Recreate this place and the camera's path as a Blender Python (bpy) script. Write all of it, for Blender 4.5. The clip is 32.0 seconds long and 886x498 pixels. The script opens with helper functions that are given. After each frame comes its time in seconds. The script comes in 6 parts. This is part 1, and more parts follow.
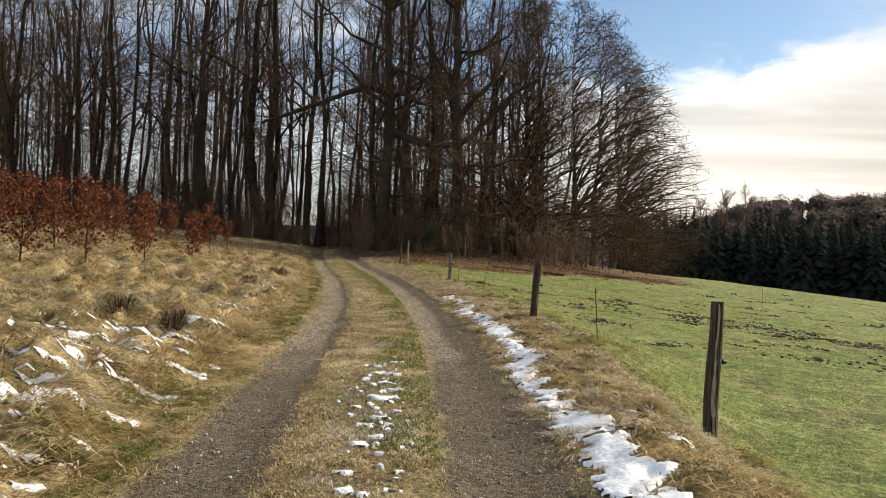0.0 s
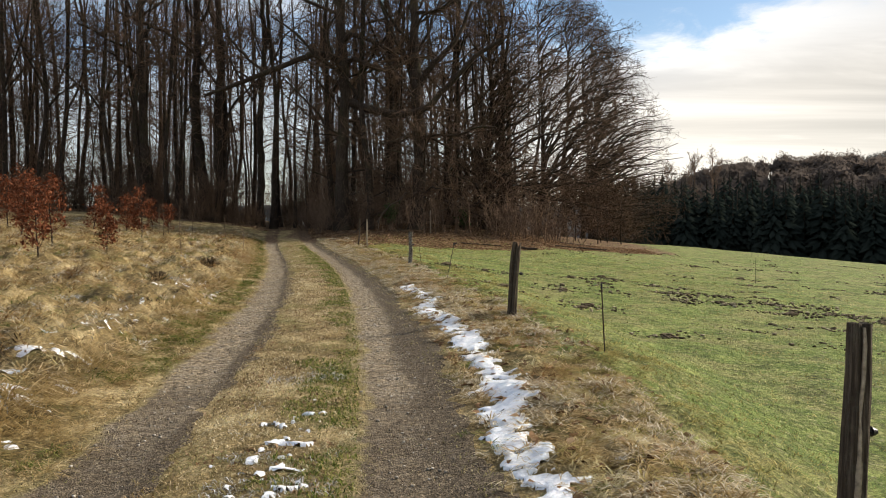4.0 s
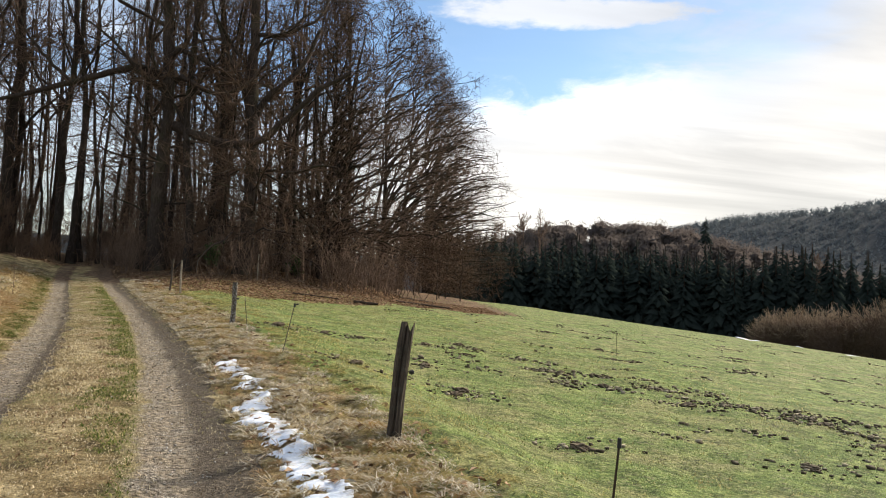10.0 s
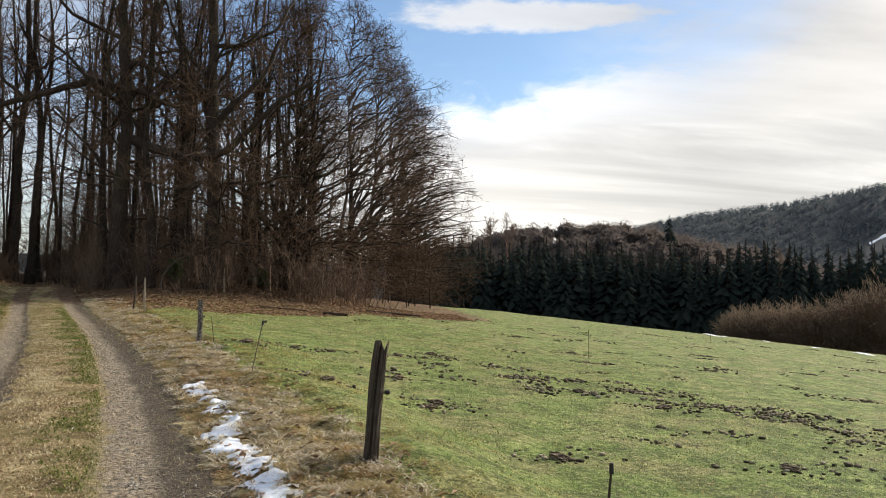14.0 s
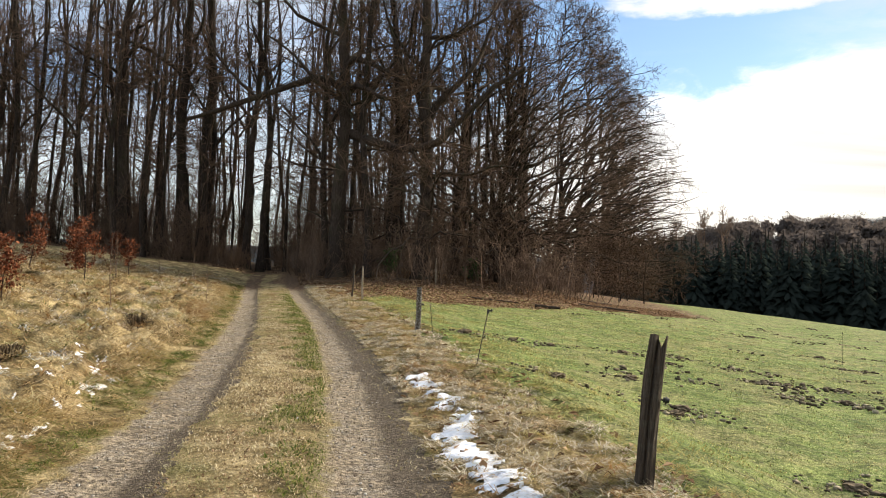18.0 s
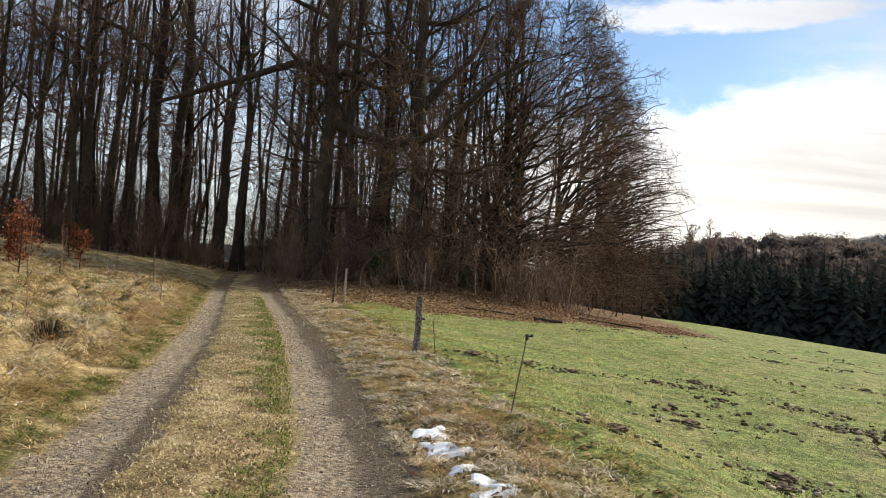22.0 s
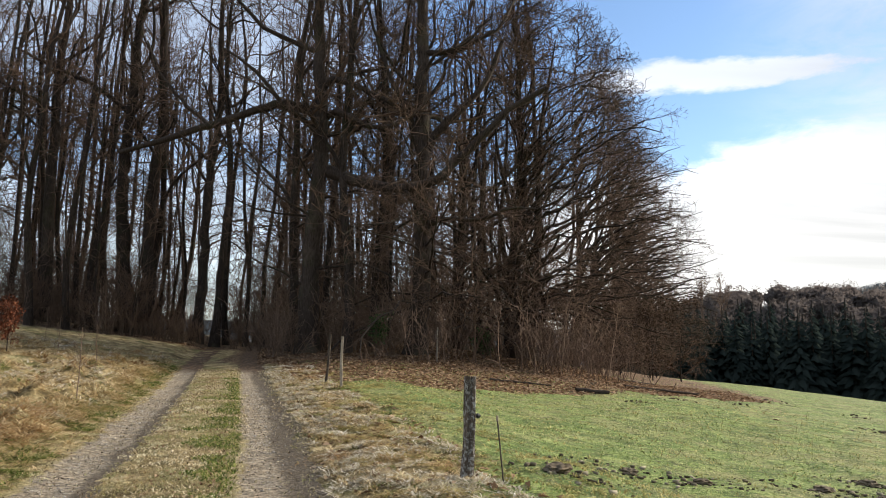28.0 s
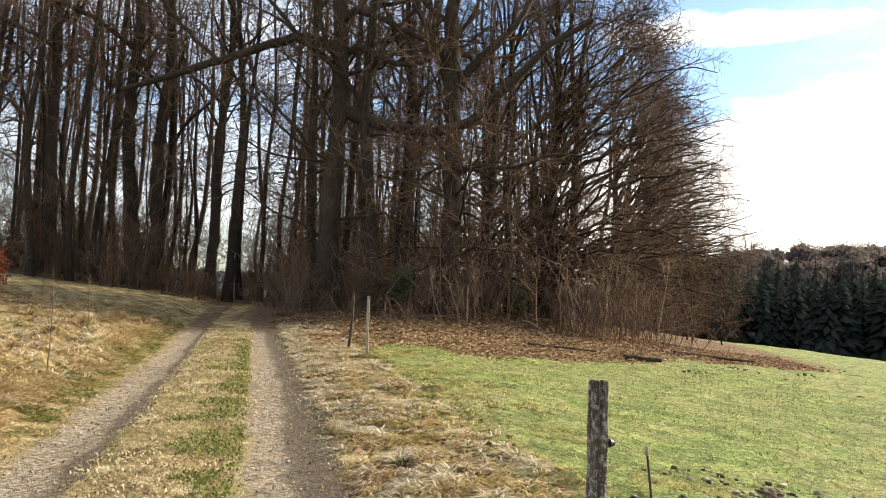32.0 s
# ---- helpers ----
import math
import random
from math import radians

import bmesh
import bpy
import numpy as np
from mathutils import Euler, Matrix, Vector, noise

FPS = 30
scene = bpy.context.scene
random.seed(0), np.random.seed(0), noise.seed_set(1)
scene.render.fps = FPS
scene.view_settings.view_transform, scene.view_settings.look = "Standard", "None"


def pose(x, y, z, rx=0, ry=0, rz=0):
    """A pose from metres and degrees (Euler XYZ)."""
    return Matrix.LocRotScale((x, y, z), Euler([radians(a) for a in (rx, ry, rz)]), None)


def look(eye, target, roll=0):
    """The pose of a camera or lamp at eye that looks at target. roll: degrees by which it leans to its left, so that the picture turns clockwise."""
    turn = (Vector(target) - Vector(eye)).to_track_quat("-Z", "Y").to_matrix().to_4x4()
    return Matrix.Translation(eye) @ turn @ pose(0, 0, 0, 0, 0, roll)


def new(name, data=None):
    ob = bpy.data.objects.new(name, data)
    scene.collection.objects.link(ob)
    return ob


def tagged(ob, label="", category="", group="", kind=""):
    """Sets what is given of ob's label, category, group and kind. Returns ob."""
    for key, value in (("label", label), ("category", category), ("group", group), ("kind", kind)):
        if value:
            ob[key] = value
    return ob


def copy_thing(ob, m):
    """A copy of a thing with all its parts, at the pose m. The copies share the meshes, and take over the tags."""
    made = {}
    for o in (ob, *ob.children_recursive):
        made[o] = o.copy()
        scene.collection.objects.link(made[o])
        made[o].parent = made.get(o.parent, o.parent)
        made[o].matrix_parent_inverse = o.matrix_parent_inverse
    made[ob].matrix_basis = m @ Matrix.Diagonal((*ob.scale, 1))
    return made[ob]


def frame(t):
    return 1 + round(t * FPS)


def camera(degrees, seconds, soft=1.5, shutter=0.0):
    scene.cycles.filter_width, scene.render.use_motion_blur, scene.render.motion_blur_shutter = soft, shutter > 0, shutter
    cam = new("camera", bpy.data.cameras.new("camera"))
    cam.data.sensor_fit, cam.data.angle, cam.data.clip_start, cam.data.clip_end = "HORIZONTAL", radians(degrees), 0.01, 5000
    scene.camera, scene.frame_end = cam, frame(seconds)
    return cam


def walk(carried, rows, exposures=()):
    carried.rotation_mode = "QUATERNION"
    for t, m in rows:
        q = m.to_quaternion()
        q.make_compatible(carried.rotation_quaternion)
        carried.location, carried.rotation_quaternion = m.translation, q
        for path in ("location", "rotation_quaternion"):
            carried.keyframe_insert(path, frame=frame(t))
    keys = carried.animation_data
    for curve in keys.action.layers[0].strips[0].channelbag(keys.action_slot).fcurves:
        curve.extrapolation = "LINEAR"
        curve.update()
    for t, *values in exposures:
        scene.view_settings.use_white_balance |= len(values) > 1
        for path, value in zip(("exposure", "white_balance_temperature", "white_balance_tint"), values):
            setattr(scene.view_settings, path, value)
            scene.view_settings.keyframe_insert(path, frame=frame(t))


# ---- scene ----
cam = camera(58.7, 32.0, 1.0)
PATH = [
    (0, (0.0, 0.0, 1.5), (-0.239, 1.986, 1.522), 1.3),
    (0.5, (0.017, 0.385, 1.485), (-0.153, 2.378, 1.518), 2.0),
    (1, (0.071, 0.775, 1.534), (-0.067, 2.77, 1.522), 2.4),
    (1.5, (0.078, 1.193, 1.55), (-0.037, 3.189, 1.512), 2.7),
    (2, (0.072, 1.587, 1.565), (-0.009, 3.585, 1.533), 2.4),
    (2.5, (0.007, 1.887, 1.587), (-0.087, 3.884, 1.553), 0.6),
    (4.5, (-0.229, 3.611, 1.647), (-0.391, 5.604, 1.603), -0.9),
    (5, (-0.348, 3.923, 1.646), (-0.346, 5.923, 1.646), 0.5),
    (5.5, (-0.352, 4.402, 1.628), (-0.101, 6.385, 1.698), -0.6),
    (6, (-0.313, 4.793, 1.693), (0.124, 6.741, 1.803), -0.1),
    (6.5, (-0.317, 4.941, 1.689), (0.228, 6.86, 1.837), 0.5),
    (7, (-0.393, 5.223, 1.792), (0.207, 7.122, 1.975), 0.1),
    (7.5, (-0.452, 5.524, 1.776), (-0.013, 7.47, 1.93), -0.4),
    (8, (-0.474, 5.856, 1.77), (-0.319, 7.847, 1.873), 0.3),
    (8.5, (-0.558, 6.239, 1.742), (-0.546, 8.238, 1.804), 0.9),
    (9, (-0.641, 6.613, 1.752), (-0.669, 8.612, 1.805), 1.3),
    (9.5, (-0.677, 6.924, 1.785), (-0.663, 8.923, 1.84), 2.4),
    (10, (-0.655, 7.194, 1.859), (-0.381, 9.173, 1.942), 2.3),
    (10.5, (-0.603, 7.343, 1.915), (-0.077, 9.269, 2.024), 1.8),
    (11, (-0.605, 7.351, 1.916), (-0.02, 9.262, 2.014), 1.9),
    (11.5, (-0.607, 7.317, 1.931), (-0.036, 9.232, 2.02), 1.6),
    (12, (-0.612, 7.346, 1.936), (-0.06, 9.266, 2.039), 1.6),
    (12.5, (-0.628, 7.328, 1.941), (-0.106, 9.255, 2.045), 1.2),
    (13, (-0.643, 7.352, 1.941), (-0.17, 9.293, 2.039), 0.4),
    (13.5, (-0.648, 7.398, 1.937), (-0.229, 9.351, 2.032), 0.2),
    (14, (-0.669, 7.409, 1.942), (-0.314, 9.374, 2.041), 0.3),
    (14.5, (-0.712, 7.394, 1.948), (-0.451, 9.374, 2.056), 0.6),
    (15, (-0.741, 7.379, 1.946), (-0.618, 9.373, 2.047), 0.8),
    (15.5, (-0.805, 7.393, 1.94), (-0.811, 9.392, 2.016), 0.1),
    (17.5, (-1.006, 8.601, 1.845), (-1.14, 10.595, 1.913), 1.2),
    (18, (-1.029, 8.741, 1.826), (-1.184, 10.733, 1.904), 1.3),
    (18.5, (-1.122, 9.154, 1.866), (-1.411, 11.132, 1.924), 1.4),
    (19, (-1.23, 9.528, 1.855), (-1.559, 11.5, 1.906), 1.7),
    (19.5, (-1.368, 10.004, 1.852), (-1.669, 11.981, 1.901), 0.8),
    (20, (-1.432, 10.431, 1.868), (-1.746, 12.406, 1.916), 0.6),
    (20.5, (-1.525, 10.825, 1.847), (-1.85, 12.798, 1.886), 1.4),
    (21, (-1.607, 11.227, 1.85), (-1.906, 13.205, 1.861), 2.0),
    (21.5, (-1.638, 11.578, 1.882), (-1.844, 13.567, 1.924), 2.1),
    (22, (-1.726, 12.004, 1.856), (-1.833, 13.999, 1.951), 3.2),
    (22.5, (-1.842, 12.443, 1.881), (-1.902, 14.44, 1.968), 2.1),
    (23, (-1.868, 12.865, 1.895), (-1.982, 14.861, 1.955), 1.6),
    (23.5, (-1.933, 13.221, 1.906), (-2.094, 15.214, 1.94), 2.1),
    (24, (-2.051, 13.635, 1.923), (-2.217, 15.628, 1.943), 2.4),
    (24.5, (-2.111, 14.005, 1.915), (-2.243, 16.0, 1.954), 1.9),
    (26.5, (-2.446, 16.211, 1.822), (-2.66, 18.195, 1.949), 1.4),
    (27, (-2.548, 16.653, 1.814), (-2.708, 18.637, 2.007), 1.0),
    (27.5, (-2.588, 16.995, 1.839), (-2.648, 18.979, 2.088), 0.9),
    (28, (-2.614, 17.463, 1.868), (-2.719, 19.443, 2.132), 0.8),
    (28.5, (-2.687, 17.853, 1.881), (-2.798, 19.832, 2.15), 1.0),
    (29, (-2.782, 18.157, 1.891), (-2.908, 20.136, 2.149), 0.8),
    (29.5, (-2.912, 18.479, 1.938), (-3.158, 20.45, 2.172), 0.2),
    (30, (-3.065, 18.767, 1.944), (-3.383, 20.733, 2.137), -1.6),
    (30.5, (-3.205, 19.166, 1.96), (-3.549, 21.129, 2.123), -2.2),
    (31, (-3.232, 19.544, 1.999), (-3.567, 21.509, 2.156), -1.0),
    (31.5, (-3.267, 19.873, 2.015), (-3.517, 21.852, 2.174), 0.9),
    (32, (-3.319, 20.133, 2.06), (-3.462, 22.122, 2.208), 1.6),
]
EXPOSURES = [(0, 0.52, 7000, 10), (1, 0.45, 6900, 10), (2.5, 0.45, 6900, 10), (5, 0.5, 6900, 10), (6, -0.3, 6450, 10), (7, -0.45, 6400, 10), (7.5, -0.2, 6450, 10), (8, 0.65, 6500, 10), (9, 1.06, 6650, 10), (10, 0.7, 6550, 10), (10.5, 0.05, 6450, 10), (11, -0.05, 6450, 10), (12, 0.34, 6450, 10), (13, 0.47, 6500, 10), (15, 0.62, 6600, 10), (18, 0.88, 6800, 10), (20, 0.98, 6900, 10), (21, 1.0, 6900, 10), (22, 0.72, 6700, 10), (23, 0.73, 6700, 10), (24, 0.98, 6800, 10), (27, 1.1, 6800, 10), (28, 0.8, 6300, 10), (29, 1.0, 6450, 10), (30, 1.35, 6900, 10), (31, 1.4, 7000, 10), (32, 1.3, 7000, 10)]
walk(cam, [(t, look(e, g, r)) for t, e, g, r in PATH], EXPOSURES)

# ---------------- world, sun ----------------
SUN_AZ, SUN_EL = radians(62), radians(25)   # azimuth from +y towards +x
world = bpy.data.worlds.new("sky")
scene.world = world
world.use_nodes = True


def sky_nodes():
    nt = world.node_tree
    nt.nodes.clear()
    N = nt.nodes.new
    out, bg = N("ShaderNodeOutputWorld"), N("ShaderNodeBackground")
    sky = N("ShaderNodeTexSky")
    sky.sky_type, sky.sun_disc = "NISHITA", False
    sky.sun_elevation, sky.sun_rotation = SUN_EL, SUN_AZ
    sky.air_density, sky.dust_density, sky.ozone_density = 1.0, 0.25, 2.5
    geo = N("ShaderNodeTexCoord")
    sep = N("ShaderNodeSeparateXYZ")
    nt.links.new(geo.outputs["Generated"], sep.inputs[0])
    # clouds on a flat layer: direction divided by its height
    def math_node(op, a, b=None, clamp=False):
        n = N("ShaderNodeMath")
        n.operation, n.use_clamp = op, clamp
        for k, v in enumerate((a, b)):
            if v is None:
                continue
            if isinstance(v, (int, float)):
                n.inputs[k].default_value = v
            else:
                nt.links.new(v, n.inputs[k])
        return n.outputs[0]
    h = math_node("ADD", math_node("MAXIMUM", sep.outputs["Z"], 0.0), 0.12)
    u, v = math_node("DIVIDE", sep.outputs["X"], h), math_node("DIVIDE", sep.outputs["Y"], h)
    comb = N("ShaderNodeCombineXYZ")
    nt.links.new(u, comb.inputs[0]), nt.links.new(v, comb.inputs[1])
    def cloud(scale, detail, lo, hi, sx, sy, ox):
        m = N("ShaderNodeMapping")
        m.inputs["Scale"].default_value = (sx, sy, 1)
        m.inputs["Location"].default_value = (ox, ox * 0.37, 0)
        nt.links.new(comb.outputs[0], m.inputs[0])
        t = N("ShaderNodeTexNoise")
        t.inputs["Scale"].default_value, t.inputs["Detail"].default_value = scale, detail
        t.inputs["Roughness"].default_value, t.inputs["Distortion"].default_value = 0.55, 0.4
        nt.links.new(m.outputs[0], t.inputs[0])
        r = N("ShaderNodeMapRange")
        r.interpolation_type = "SMOOTHSTEP"
        r.inputs[1].default_value, r.inputs[2].default_value = lo, hi
        nt.links.new(t.outputs["Fac"], r.inputs[0])
        return r.outputs[0]
    broad = cloud(0.75, 8, 0.52, 0.68, 0.55, 1.5, CLOUD_SHIFT)
    wisps = cloud(1.6, 8, 0.50, 0.75, 0.6, 1.3, 7.0)
    # a bank of cloud towards the horizon, its upper edge ragged and climbing to the sun's side
    azimuth = math_node("ARCTAN2", sep.outputs["X"], sep.outputs["Y"])
    def ramp(v, lo, hi):
        r = N("ShaderNodeMapRange")
        r.interpolation_type = "SMOOTHSTEP"
        r.inputs[1].default_value, r.inputs[2].default_value = lo, hi
        nt.links.new(v, r.inputs[0])
        return r.outputs[0]
    fray = N("ShaderNodeTexNoise")
    fray.inputs["Scale"].default_value, fray.inputs["Detail"].default_value, fray.inputs["Roughness"].default_value, fray.inputs["Distortion"].default_value = 9.0, 9.0, 0.62, 0.5
    stretch = N("ShaderNodeMapping")
    stretch.inputs["Scale"].default_value = (0.8, 0.8, 2.2)
    nt.links.new(geo.outputs["Generated"], stretch.inputs[0]), nt.links.new(stretch.outputs[0], fray.inputs[0])
    climb = math_node("ADD", math_node("MULTIPLY", ramp(azimuth, 0.10, 0.42), 0.045), math_node("MULTIPLY", ramp(azimuth, 0.46, 0.85), 0.22))
    ragged = math_node("MULTIPLY", math_node("SUBTRACT", fray.outputs["Fac"], 0.5), 0.16)
    above = math_node("SUBTRACT", math_node("SUBTRACT", sep.outputs["Z"], climb), ragged)
    soft_side = ramp(azimuth, 0.30, 0.55)
    low = math_node("ADD", math_node("MULTIPLY", ramp(above, 0.235, 0.185), math_node("SUBTRACT", 1.0, soft_side)), math_node("MULTIPLY", ramp(above, 0.33, 0.15), soft_side))
    thin = math_node("MULTIPLY", math_node("MULTIPLY", ramp(azimuth, 0.27, 0.52), ramp(fray.outputs["Fac"], 0.30, 0.62)), 0.62)
    # and towards the sun's side
    dot = N("ShaderNodeVectorMath")
    dot.operation = "DOT_PRODUCT"
    dot.inputs[1].default_value = (math.sin(SUN_AZ) * math.cos(SUN_EL), math.cos(SUN_AZ) * math.cos(SUN_EL), math.sin(SUN_EL))
    nt.links.new(geo.outputs["Generated"], dot.inputs[0])
    near_sun = N("ShaderNodeMapRange")
    near_sun.interpolation_type = "SMOOTHSTEP"
    near_sun.inputs[1].default_value, near_sun.inputs[2].default_value = 0.80, 1.0
    nt.links.new(dot.outputs["Value"], near_sun.inputs[0])
    sunward = N("ShaderNodeMapRange")
    sunward.interpolation_type = "SMOOTHSTEP"
    sunward.inputs[1].default_value, sunward.inputs[2].default_value = 0.35, 0.60
    sunward.inputs[3].default_value = 0.45
    nt.links.new(dot.outputs["Value"], sunward.inputs[0])
    veil = math_node("MULTIPLY", math_node("MAXIMUM", math_node("MULTIPLY", low, 0.93), thin), sunward.outputs[0])
    amount = math_node("MAXIMUM", math_node("MAXIMUM", math_node("MULTIPLY", math_node("MULTIPLY", broad, 0.8), ramp(azimuth, 0.0, -0.2)), math_node("MULTIPLY", wisps, 0.16)), veil)
    # thin broken cloud over the wood, away from the sun
    back = N("ShaderNodeMapRange")
    back.interpolation_type = "SMOOTHSTEP"
    back.inputs[1].default_value, back.inputs[2].default_value = -0.02, -0.30
    nt.links.new(azimuth, back.inputs[0])
    amount = math_node("MAXIMUM", amount, math_node("MULTIPLY", back.outputs[0], math_node("ADD", math_node("ADD", math_node("MULTIPLY", wisps, 0.45), math_node("MULTIPLY", ramp(sep.outputs["Z"], 0.18, 0.36), 0.42)), 0.03)))
    el = math_node("ARCSINE", sep.outputs["Z"])
    edge = N("ShaderNodeTexNoise")
    edge.inputs["Scale"].default_value, edge.inputs["Detail"].default_value, edge.inputs["Roughness"].default_value = 26.0, 8.0, 0.62
    nt.links.new(stretch.outputs[0], edge.inputs[0])
    da = math_node("DIVIDE", math_node("SUBTRACT", azimuth, radians(17.5)), radians(11.5))
    slope = math_node("MULTIPLY", da, radians(-0.35))
    slim = math_node("ADD", 1.0, math_node("MULTIPLY", da, -0.45))
    de = math_node("DIVIDE", math_node("SUBTRACT", math_node("SUBTRACT", el, radians(19.2)), slope), math_node("MULTIPLY", slim, radians(1.25)))
    inside = math_node("SUBTRACT", 1.0, math_node("ADD", math_node("MULTIPLY", da, da), math_node("MULTIPLY", de, de)))
    inside = math_node("ADD", inside, math_node("MULTIPLY", math_node("SUBTRACT", edge.outputs["Fac"], 0.5), 1.7))
    streak = N("ShaderNodeMapRange")
    streak.interpolation_type = "SMOOTHSTEP"
    streak.inputs[1].default_value, streak.inputs[2].default_value = 0.0, 0.7
    nt.links.new(inside, streak.inputs[0])
    amount = math_node("MAXIMUM", amount, math_node("MULTIPLY", streak.outputs[0], 0.95))
    amount = math_node("MAXIMUM", amount, math_node("MULTIPLY", near_sun.outputs[0], 0.75), clamp=True)
    bright = math_node("ADD", math_node("SUBTRACT", math_node("MULTIPLY", near_sun.outputs[0], 1.0), math_node("MULTIPLY", ramp(azimuth, 0.22, 0.55), 2.4)), CLOUD_LIGHT)
    streaks = cloud(0.9, 8, 0.36, 0.68, 0.4, 1.5, 3.3)
    bright = math_node("MULTIPLY", bright, math_node("ADD", math_node("ADD", math_node("MULTIPLY", wisps, 0.2), math_node("MULTIPLY", streaks, 0.32)), 0.72))
    white = N("ShaderNodeVectorMath")
    white.operation = "SCALE"
    tint = N("ShaderNodeMix")
    tint.data_type = "RGBA"
    tint.inputs["A"].default_value, tint.inputs["B"].default_value = (1.0, 0.955, 0.89, 1), (0.90, 0.93, 0.98, 1)
    nt.links.new(ramp(math_node("SUBTRACT", sep.outputs["Z"], climb), 0.10, 0.24), tint.inputs["Factor"])
    nt.links.new(tint.outputs["Result"], white.inputs[0])
    nt.links.new(bright, white.inputs["Scale"])
    mix = N("ShaderNodeMix")
    mix.data_type = "RGBA"
    nt.links.new(amount, mix.inputs["Factor"])
    nt.links.new(sky.outputs[0], mix.inputs["A"]), nt.links.new(white.outputs[0], mix.inputs["B"])
    nt.links.new(mix.outputs["Result"], bg.inputs["Color"])
    bg.inputs["Strength"].default_value = 0.11
    nt.links.new(bg.outputs[0], out.inputs[0])


CLOUD_SHIFT, CLOUD_LIGHT = 1.3, 8.0
sky_nodes()
sun_data = bpy.data.lights.new("sun", "SUN")
sun_data.energy, sun_data.angle, sun_data.color = 5.0, radians(8), (1.0, 0.91, 0.78)
sun = new("sun", sun_data)
sun.matrix_world = look((math.sin(SUN_AZ) * math.cos(SUN_EL) * 50, math.cos(SUN_AZ) * math.cos(SUN_EL) * 50, math.sin(SUN_EL) * 50), (0, 0, 0))

# ---------------- materials ----------------


class Nodes:
    """Short hand for a node material."""

    def __init__(self, name, rough=0.8, spec=0.3, metal=0.0):
        self.mat = bpy.data.materials.new(name)
        self.mat.use_nodes = True
        self.nt = self.mat.node_tree
        self.b = self.nt.nodes["Principled BSDF"]
        self.b.inputs["Roughness"].default_value, self.b.inputs["Metallic"].default_value = rough, metal
        self.b.inputs["Specular IOR Level"].default_value = spec
        tc = self.nt.nodes.new("ShaderNodeTexCoord")
        self.obj = tc.outputs["Object"]
        self.pos = self.nt.nodes.new("ShaderNodeNewGeometry").outputs["Position"]

    def link(self, a, b):
        self.nt.links.new(a, b)

    def scaled(self, src, s):
        m = self.nt.nodes.new("ShaderNodeMapping")
        m.inputs["Scale"].default_value = s
        self.link(src, m.inputs[0])
        return m.outputs[0]

    def noise(self, scale, detail=4, rough=0.6, src=None, dist=0.0):
        n = self.nt.nodes.new("ShaderNodeTexNoise")
        n.inputs["Scale"].default_value, n.inputs["Detail"].default_value = scale, detail
        n.inputs["Roughness"].default_value, n.inputs["Distortion"].default_value = rough, dist
        self.link(src or self.pos, n.inputs["Vector"])
        return n.outputs["Fac"]

    def voronoi(self, scale, feature="F1", src=None, out="Distance"):
        n = self.nt.nodes.new("ShaderNodeTexVoronoi")
        n.feature = feature
        n.inputs["Scale"].default_value = scale
        self.link(src or self.pos, n.inputs["Vector"])
        return n.outputs[out]

    def ramp(self, fac, *stops):
        n = self.nt.nodes.new("ShaderNodeValToRGB")
        e = n.color_ramp.elements
        while len(e) < len(stops):
            e.new(0.5)
        for el, (p, c) in zip(e, stops):
            el.position, el.color = p, (*c, 1)
        self.link(fac, n.inputs[0])
        return n.outputs["Color"]

    def attr(self, name):
        n = self.nt.nodes.new("ShaderNodeAttribute")
        n.attribute_name = name
        return n.outputs["Fac"]

    def rand(self):
        return self.nt.nodes.new("ShaderNodeObjectInfo").outputs["Random"]

    def island(self):
        return self.nt.nodes.new("ShaderNodeNewGeometry").outputs["Random Per Island"]

    def math(self, op, a, b, clamp=False):
        n = self.nt.nodes.new("ShaderNodeMath")
        n.operation, n.use_clamp = op, clamp
        for k, v in enumerate((a, b)):
            if isinstance(v, (int, float)):
                n.inputs[k].default_value = v
            else:
                self.link(v, n.inputs[k])
        return n.outputs[0]

    def step(self, v, lo, hi):
        n = self.nt.nodes.new("ShaderNodeMapRange")
        n.interpolation_type = "SMOOTHSTEP"
        n.inputs[1].default_value, n.inputs[2].default_value = lo, hi
        self.link(v, n.inputs[0])
        return n.outputs[0]

    def mix(self, fac, a, b, kind="MIX"):
        n = self.nt.nodes.new("ShaderNodeMix")
        n.data_type, n.blend_type = "RGBA", kind
        for key, v in (("Factor", fac), ("A", a), ("B", b)):
            if isinstance(v, (int, float)):
                n.inputs[key].default_value = v
            elif isinstance(v, tuple):
                n.inputs[key].default_value = (*v, 1)
            else:
                self.link(v, n.inputs[key])
        return n.outputs["Result"]

    def color(self, c):
        if isinstance(c, tuple):
            self.b.inputs["Base Color"].default_value = (*c, 1)
        else:
            self.link(c, self.b.inputs["Base Color"])
        return self

    def bump(self, height, strength=0.5, distance=0.02):
        n = self.nt.nodes.new("ShaderNodeBump")
        n.inputs["Strength"].default_value, n.inputs["Distance"].default_value = strength, distance
        self.link(height, n.inputs["Height"])
        self.link(n.outputs[0], self.b.inputs["Normal"])
        return self


